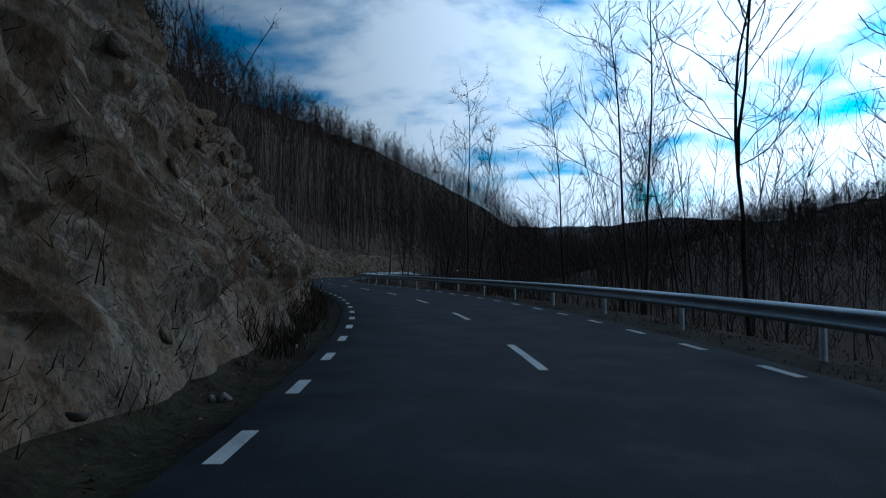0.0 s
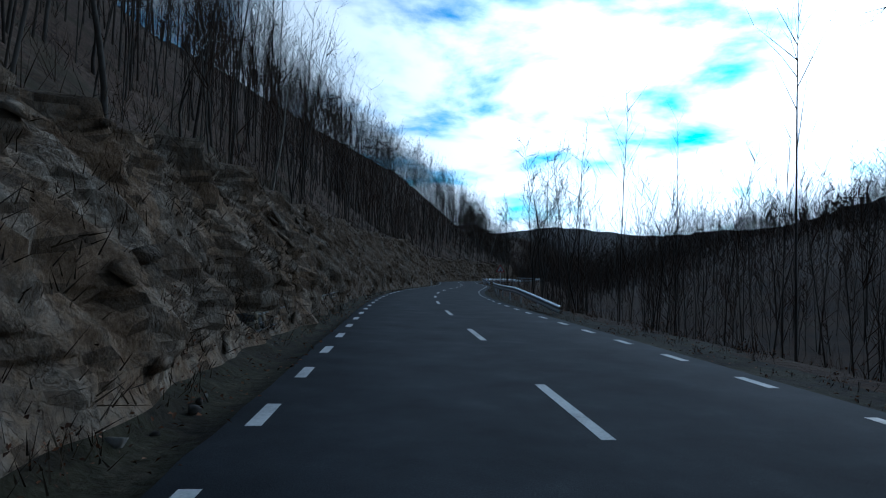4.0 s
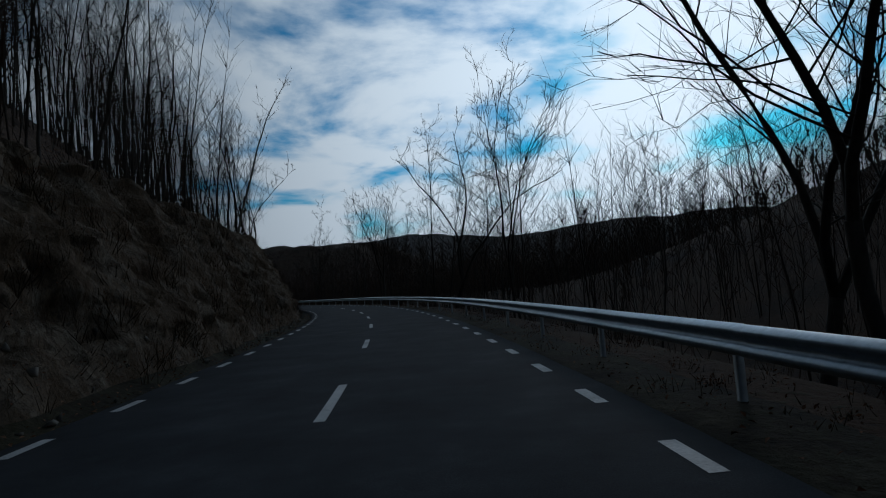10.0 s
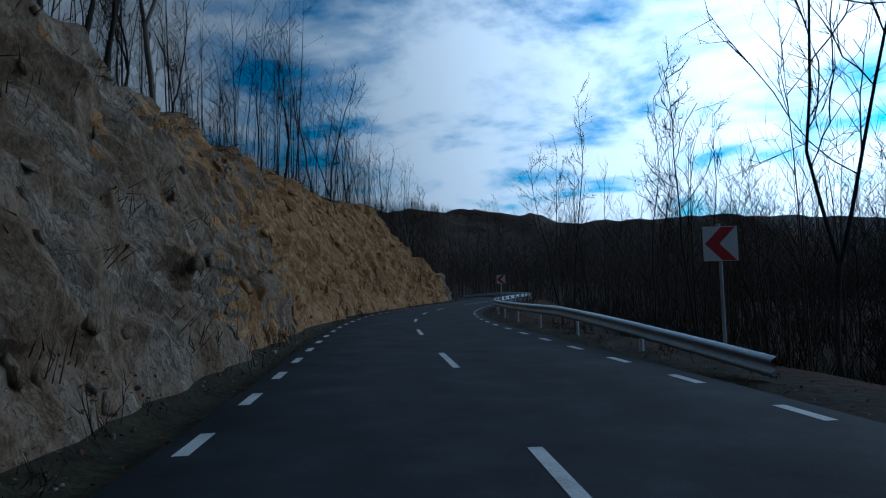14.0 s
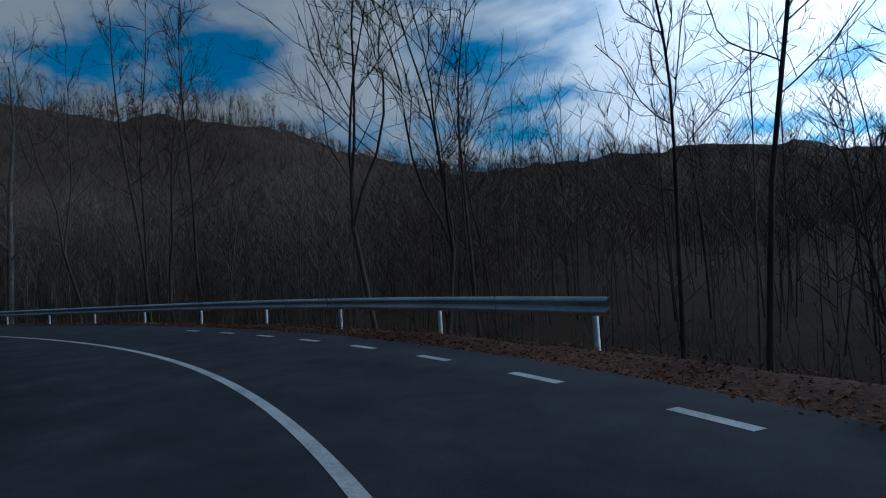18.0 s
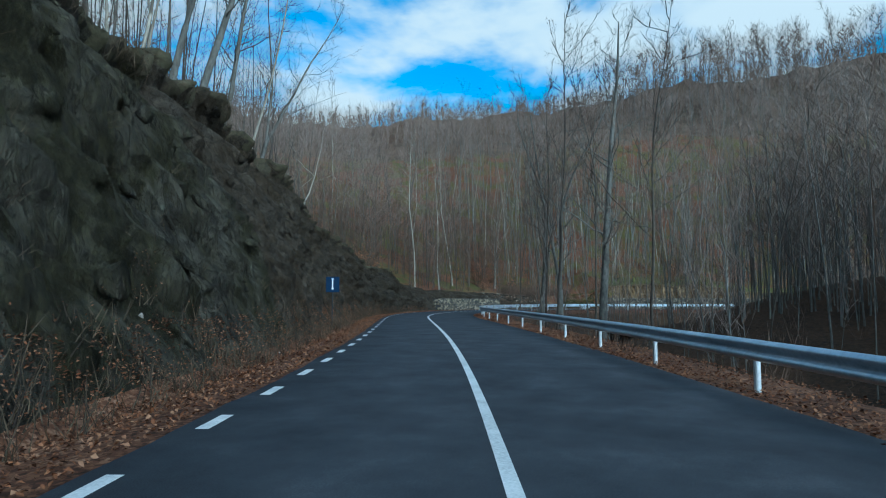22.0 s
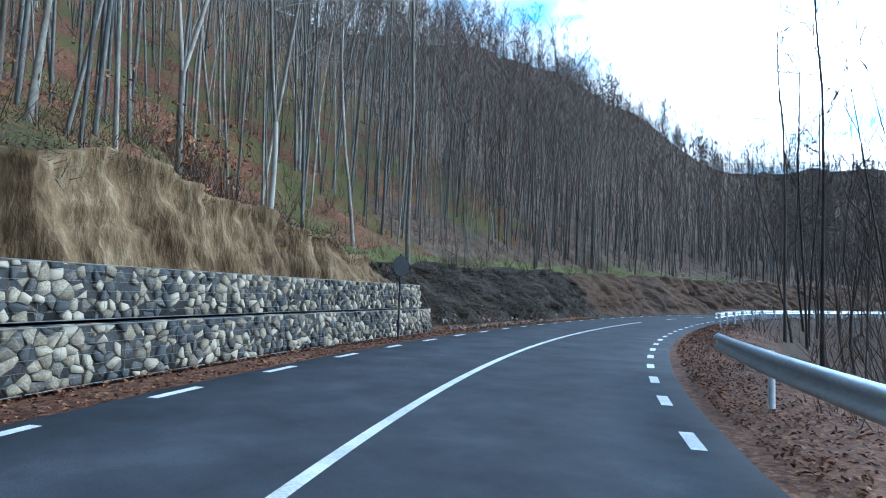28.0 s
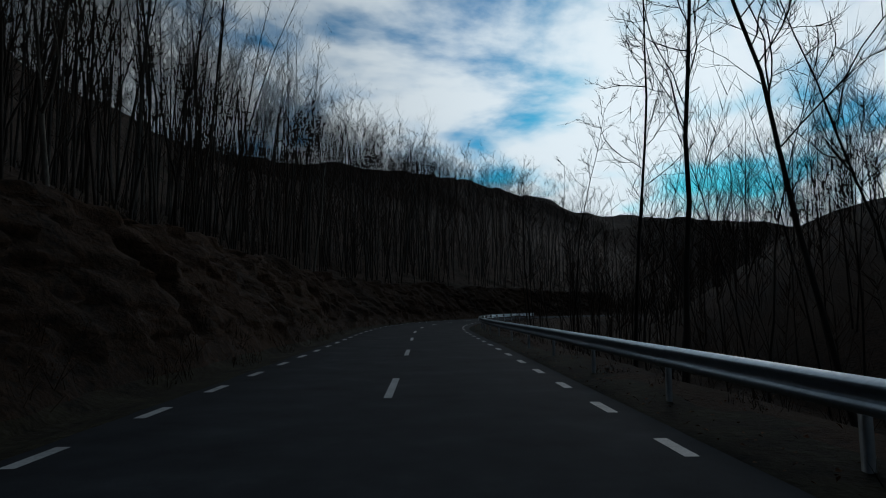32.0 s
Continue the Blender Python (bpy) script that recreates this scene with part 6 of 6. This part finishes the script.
# ------------------------------------------------------------------ brush, leaves and stones
def brush(name, s, lat, tall, sprays, rs, mat, label, leaf=None, lift=None, q=(0.009, 0.020), w=0.008):
    """Clumps of thin stems that fan out of the ground, with leaves where leaf is given."""
    n = len(s)
    x, y = place(s, lat)
    z = height(s, lat, x, y) if lift is None else lift
    k = sprays
    base = np.stack([x, y, z - 0.05], 1)[:, None] + rs.normal(0, 0.16, (n, k, 3)) * np.array([1, 1, 0.1])
    d = np.stack([rs.normal(0, 0.42, (n, k)), rs.normal(0, 0.42, (n, k)), np.ones((n, k))], -1)
    d /= np.linalg.norm(d, axis=-1, keepdims=True)
    ln = tall[:, None] * rs.uniform(0.4, 1.15, (n, k))
    half = k // 2
    pick = rs.integers(0, half, (n, k - half))
    nn = np.arange(n)[:, None]
    base[:, half:] = base[nn, pick] + d[nn, pick] * (ln[nn, pick] * rs.uniform(0.3, 0.9, (n, k - half)))[..., None]
    ln[:, half:] *= 0.45
    side = np.cross(d, rs.normal(0, 1, (n, k, 3)))
    side /= np.linalg.norm(side, axis=-1, keepdims=True) + 1e-9
    T = np.stack([base - side * w, base + side * w, base + d * ln[..., None]], 2).reshape(-1, 3)
    faces = [np.arange(len(T)).reshape(-1, 3)]
    mats, idx = [mat], [np.zeros(len(T) // 3, int)]
    if leaf:
        m = (n, k)
        c = base + d * (ln * rs.uniform(0.25, 1.0, m))[..., None] + rs.normal(0, 0.05, (n, k, 3))
        a, b = rs.normal(0, 1, (n, k, 3)), rs.normal(0, 1, (n, k, 3))
        a /= np.linalg.norm(a, axis=-1, keepdims=True)
        b -= a * (a * b).sum(-1, keepdims=True)
        b /= np.linalg.norm(b, axis=-1, keepdims=True) + 1e-9
        q = rs.uniform(*q, m)[..., None]
        L = np.stack([c - a * q * 1.4, c - b * q * 0.7, c + a * q * 1.4, c + b * q * 0.7], 2).reshape(-1, 3)
        faces.append(np.arange(len(L)).reshape(-1, 4) + len(T))
        T = np.concatenate([T, L])
        mats.append(leaf)
        idx.append(np.ones(len(faces[1]), int))
    me = mesh_of(name, T, faces, mats, False, np.concatenate(idx))
    tagged(new(name, me), label, "undergrowth", kind="stuff")


s, la = on_bank(900, -10, 880, 0.75, 1.25, rs)
brush("brush", s, la, rs.uniform(0.25, 0.8, len(s)), 26, rs, BRUSH, "dry weeds and bramble stems at the foot of the bank", LEAF)
s, la = on_bank(3000, -10, 880, 1.9, 19, rs)
brush("brush", s, la, rs.uniform(0.5, 2.4, len(s)), 18, rs, BRUSH, "bare brown scrub under the trees above the bank", w=0.012)
s, la = on_bank(420, 560, 665, 0.7, 1.12, rs)
brush("brush", s, la, rs.uniform(0.4, 1.0, len(s)), 34, rs, BRUSH, "brown bramble thicket on the bank", LEAF)
s, la = on_bank(700, 260, 400, 1.0, 2.2, rs)
brush("brush", s, la, rs.uniform(0.4, 1.2, len(s)), 28, rs, BRUSH, "dry grass and scrub over the bank", LEAF)
s, la = on_bank(420, 694.8, 701.6, 1.05, 2.3, rs)
brush("evergreen_shrub", s, la, rs.uniform(0.10, 0.34, len(s)), 44, rs, BRUSH, "green ivy and bramble covering the slope behind the headwall", IVY, q=(0.025, 0.05))
s, la = on_bank(120, 699.4, 702.0, 1.0, 1.5, rs)
brush("brush", s, la, rs.uniform(0.15, 0.5, len(s)), 34, rs, TWIG, "russet bramble at the end of the stone wall", RUSSET, q=(0.02, 0.045))
s, la = on_bank(900, 655, 765, 2.0, 26, rs)
brush("brush", s, la, rs.uniform(0.4, 1.8, len(s)), 26, rs, TWIG, "grey scrub and fallen twigs on the leafy slope", RUSSET)
s, la = on_bank(170, 688, 697, 1.3, 5, rs)
brush("brush", s, la, rs.uniform(0.8, 2.6, len(s)), 46, rs, TWIG, "tangled grey bare bushes at the edge of the scree", w=0.009)
s, la = on_bank(1500, 692, 728, 2.6, 14, rs)
brush("grass", s, la, rs.uniform(0.08, 0.25, len(s)), 12, rs, GRASS, "thin moss and grass between the beeches", w=0.014)
for lo, hi, a, b_, n in ((702, 724, 2.6, 11, 26), (684, 694, 4, 11, 14), (655, 672, 2.3, 6, 6)):
    s, la = on_bank(n, lo, hi, a, b_, rs)
    brush("russet_sapling", s, la, rs.uniform(1.5, 3.6, len(s)), 120, rs, BRUSH, "young beech saplings keeping russet leaves", RUSSET, q=(0.035, 0.07))
s, la = on_bank(110, 14, 36, 0.55, 1.05, rs)
brush("brush", s, la, rs.uniform(0.3, 0.75, len(s)), 40, rs, BRUSH, "dark bramble at the foot of the bank", w=0.012)
s = rs.uniform(425, 530, 1700)
brush("brush", s, 13 + 70 * rs.random(len(s)) ** 1.3, rs.uniform(0.8, 3.2, len(s)), 22, rs, BRUSH, "dark scrub covering the slope below the bend", w=0.022)
s = rs.uniform(-10, 880, 2300)
brush("brush", s, rs.uniform(5.2, 27, len(s)), rs.uniform(0.5, 2.6, len(s)), 20, rs, TWIG, "bare thicket below the guardrail", w=0.011)
s = rs.uniform(-10, 515, 1500)
brush("brush", s, rs.uniform(3.6, 5.4, len(s)), rs.uniform(0.06, 0.28, len(s)), 16, rs, BRUSH, "short dry grass on the earth shoulder", LEAF, w=0.007)
s = rs.uniform(-10, 880, 700)
brush("brush", s, rs.uniform(4.3, 5.6, len(s)), rs.uniform(0.12, 0.45, len(s)), 22, rs, BRUSH, "dry grass tufts under the guardrail", LEAF)


def litter(name, s, lat, label, rs, spots=None):
    if spots is None:
        x, y = place(s, lat)
        z = np.where(np.abs(lat) < EDGE_L, 0.006, height(s, lat, x, y) + 0.02)
    else:
        x, y, z = spots.T
    n = len(s)
    a = rs.uniform(0, 6.28, n)
    q = rs.uniform(0.018, 0.040, n)
    tip = rs.normal(0, 0.35, (n, 2))
    u = np.stack([np.cos(a), np.sin(a), tip[:, 0]], 1) * q[:, None]
    v = np.stack([-np.sin(a), np.cos(a), tip[:, 1]], 1) * q[:, None] * 0.6
    c = np.stack([x, y, z + 0.012], 1)
    c[:, 2] += np.abs(u[:, 2]) + np.abs(v[:, 2])
    curl = np.array([0, 0, 1.0]) * q[:, None] * 0.35
    V = np.stack([c - u, c - v + curl, c + u, c + v + curl], 1).reshape(-1, 3)
    q4 = np.arange(n * 4).reshape(-1, 4)
    F = np.concatenate([q4[:, [0, 1, 2]], q4[:, [0, 2, 3]]])
    tagged(new(name, mesh_of(name, V, F, [LEAF])), label, "fallen leaves", kind="stuff")


def fringe(n, a, b, rs):
    return a + (b - a) * np.abs(rs.normal(0, 0.45, n)).clip(0, 1.3)


n = 62000
s = rs.uniform(515, 745, n)
litter("fallen_leaves", s, fringe(n, 3.5, 6.0, rs), "drift of brown fallen leaves on the shoulder", rs)
n = 78000
s = rs.uniform(560, 745, n)
litter("fallen_leaves", s, -(bank_foot(s) + 0.5 - rs.uniform(0, 1, n) ** 1.4 * (bank_foot(s) - 2.7)), "drift of brown fallen leaves along the bank", rs)
n = 15000
s = rs.uniform(679, 703, n)
litter("fallen_leaves", s, -rs.uniform(3.3, 7.0, n), "thick drift of leaves on the wide verge before the stone wall", rs)
n = 12000
s = rs.uniform(-10, 515, n)
litter("fallen_leaves", s, -(bank_foot(s) + 0.3 - fringe(n, 0, 1.4, rs)).clip(3.1, 9), "thin scatter of fallen leaves along the bank", rs)
n = 5000
s = np.concatenate([rs.uniform(-10, 515, n), rs.uniform(745, 870, 1500)])
litter("fallen_leaves", s, fringe(len(s), 3.4, 5.4, rs), "thin scatter of fallen leaves on the shoulder", rs)


def rubble(lo, hi, a, b, n, small, big, label):
    items = []
    for _ in range(n):
        s = random.uniform(lo, hi)
        w = a + (b - a) * random.random() ** 1.3
        x, y, z = ground_at(s, -w)
        q = random.uniform(small, big)
        items.append(Matrix.Translation((x, y, z + q * 0.22)) @ Euler([random.uniform(0, 6) for _ in range(3)]).to_matrix().to_4x4() @ Matrix.Diagonal((q, q * random.uniform(0.6, 1), q * random.uniform(0.4, 0.8), 1)))
    tagged(joined_stones("rubble", items, None, label, RUBBLE), category="stones")


rubble(683.5, 697.0, 4.3, 10.5, 1900, 0.03, 0.17, "scree of broken pale stones spilling onto the verge")
rubble(727, 741, 4.2, 5.8, 420, 0.05, 0.22, "heap of fallen rocks at the foot of the bank")
rubble(-5, 500, 3.75, 4.7, 1000, 0.03, 0.17, "small stones fallen from the bank")
rubble(560, 670, 4.4, 6.0, 160, 0.03, 0.12, "stones fallen from the mossy bank")


def bank_points(lo, hi, a, b, n, rs):
    """Random points of the bank's modelled face, with the way out of it."""
    s, w, V = FACE
    i = rs.integers(np.searchsorted(s, lo), np.searchsorted(s, hi), n)
    j = rs.integers(np.searchsorted(w, a), np.searchsorted(w, b), n)
    du, dv = V[i + 1, j] - V[i - 1, j], V[i, j + 1] - V[i, j - 1]
    out = np.cross(du, -dv)
    out /= np.linalg.norm(out, axis=1, keepdims=True) + 1e-9
    out *= np.sign(out[:, 2:3] + 1e-6)
    return V[i, j], out, du / (np.linalg.norm(du, axis=1, keepdims=True) + 1e-9)


def outcrop(lo, hi, n, mat, small, big, label):
    """Broken rock faces set in the cut."""
    p, out, u = bank_points(lo, hi, 1.02, 1.95, n, rs)
    V, F, o = [], [], 0
    for k in range(n):
        q = random.uniform(small, big) * random.uniform(0.5, 1)
        co, fa = RAW[k % len(RAW)]
        v = np.cross(out[k], u[k])
        axes = np.stack([u[k] * q * random.uniform(0.6, 1.6), v * q * random.uniform(0.6, 1.6), out[k] * q * random.uniform(0.3, 0.6)])
        tw = np.array(Euler((random.uniform(-0.5, 0.5), random.uniform(-0.5, 0.5), random.uniform(0, 6))).to_matrix())
        V.append(co @ tw.T @ axes + p[k])
        F.append(fa + o)
        o += len(co)
    tagged(new("rock_outcrop", mesh_of("rock_outcrop", np.concatenate(V), np.concatenate(F), [mat])), label, "rocks", kind="stuff")


def tufts(lo, hi, a, b, n, k, tall, mat, label, droop=0.0):
    """Dry grass, stems or hanging roots that grow out of the bank's face."""
    p, out, u = bank_points(lo, hi, a, b, n, rs)
    base = p[:, None] + rs.normal(0, 0.13, (n, k, 3))
    d = out[:, None] * 0.7 + np.array([0, 0, 0.6 - 1.7 * droop]) + rs.normal(0, 0.4, (n, k, 3))
    d /= np.linalg.norm(d, axis=-1, keepdims=True)
    ln = rs.uniform(0.3, 1.0, (n, k, 1)) * tall
    side = np.cross(d, rs.normal(0, 1, (n, k, 3)))
    side /= np.linalg.norm(side, axis=-1, keepdims=True) + 1e-9
    T = np.stack([base - side * 0.008, base + side * 0.008, base + d * ln], 2).reshape(-1, 3)
    tagged(new("brush", mesh_of("brush", T, np.arange(len(T)).reshape(-1, 3), [mat])), label, "undergrowth", kind="stuff")


spots, out, u = bank_points(592, 668, 1.0, 1.1, 7000, rs)
litter("fallen_leaves", spots[:, 0], None, "leaves heaped against the foot of the dark cut", rs, spots + rs.normal(0, 0.1, spots.shape))
spots, out, u = bank_points(684, 701, 1.0, 2.3, 15000, rs)
litter("fallen_leaves", spots[:, 0], None, "brown leaves lying over the slope behind the headwall", rs, spots + rs.normal(0, 0.12, spots.shape) * (1, 1, 0.1))
spots, out, u = bank_points(690, 745, 2.05, 2.9, 26000, rs)
litter("fallen_leaves", spots[:, 0], None, "russet leaves lying between the beeches", rs, spots + rs.normal(0, 0.3, spots.shape) * (1, 1, 0.05))
outcrop(-12, 130, 800, BANK_GREY, 0.12, 0.42, "grey rock faces jutting from the cut bank")
outcrop(130, 280, 500, BANK_DULL, 0.12, 0.5, "weathered rock band in the cut bank")
outcrop(400, 440, 160, BANK_GREY, 0.10, 0.4, "grey rock faces jutting from the cut bank")
outcrop(440, 492, 420, BANK_OCHRE, 0.12, 0.5, "ochre rock faces jutting from the cut")
outcrop(560, 623, 440, BANK_MOSS, 0.15, 0.6, "mossy rock faces in the bank with shade painted in")
outcrop(686, 697, 420, BANK_GREY, 0.05, 0.22, "grey stony scree on the leafy slope")
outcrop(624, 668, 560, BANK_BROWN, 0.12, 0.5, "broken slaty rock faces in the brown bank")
tufts(-12, 440, 1.0, 1.98, 1500, 9, 0.45, BRUSH, "dry grass and stems on the cut bank")
tufts(-12, 140, 1.0, 2.0, 1700, 9, 0.28, BRUSH, "matted dry stems over the cut bank")
tufts(560, 668, 1.0, 1.9, 500, 9, 0.5, BRUSH, "dry stems on the mossy bank")
tufts(560, 668, 1.96, 2.12, 560, 14, 1.1, BRUSH, "roots and turf hanging over the edge of the cut", 1.0)
tufts(440, 492, 1.93, 2.15, 220, 12, 0.6, BRUSH, "turf hanging over the edge of the ochre cut", 0.6)
tufts(700, 724, 1.93, 2.2, 200, 12, 0.4, BRUSH, "grass overhanging the clay face", 0.4)
tufts(150, 260, 1.93, 2.15, 260, 12, 0.6, BRUSH, "turf hanging over the edge of the rock band", 0.8)


def fallen_branch(s, lat, turn, length, r):
    x, y, z = ground_at(s, lat)
    q = np.random.default_rng(int(s))
    P = [np.array([0.0, 0, r])]
    d = np.array([1.0, 0, 0])
    for _ in range(8):
        d = d + q.normal(0, 0.12, 3) * np.array([1, 1, 0.3])
        P.append(P[-1] + d / np.linalg.norm(d) * length / 8)
    v, f = tube(P, np.linspace(r, r * 0.3, len(P)), 6)
    ob = new("fallen_branch", mesh_of("fallen_branch", v, f, [BEECH], True))
    sx, sy, sz = ground_at(s, lat - length * 0.6)
    ob.matrix_basis = Matrix.Translation((x, y, z)) @ Matrix.Rotation(heading(s) + turn, 4, "Z") @ Matrix.Rotation(-math.atan2(sz - z, length), 4, "Y")
    tagged(ob, "pale fallen branch lying on the bank", "branch")


for s, la, tn in ((104, -8.5, 2.6), (70, -7, 2.2), (430, -9.0, 2.9), (660, -8.5, 2.5), (342, -5.2, 2.9), (345, -5.6, 2.7)):
    fallen_branch(s, la, tn, 2.6, 0.05)


def flat_stone(s, lat, size, turn):
    ob = new("flat_stone", STONES[int(s) % len(STONES)])
    x, y, z = ground_at(s, lat)
    ob.matrix_basis = Matrix.Translation((x, y, z + size * 0.09)) @ Matrix.Rotation(turn, 4, "Z") @ Matrix.Diagonal((size, size * 0.7, size * 0.3, 1))
    tagged(ob, "pale flat stone lying on the road shoulder", "stone", "stones on the shoulder")


for s, la, z, tn in ((466.3, 4.3, 0.6, 0.3), (464.9, 4.5, 0.4, 1.2), (69.6, 4.2, 0.5, 0.4), (72.0, 4.4, 0.4, 1.0), (741.5, 4.6, 0.35, 0.2)):
    flat_stone(s, la, z, tn)
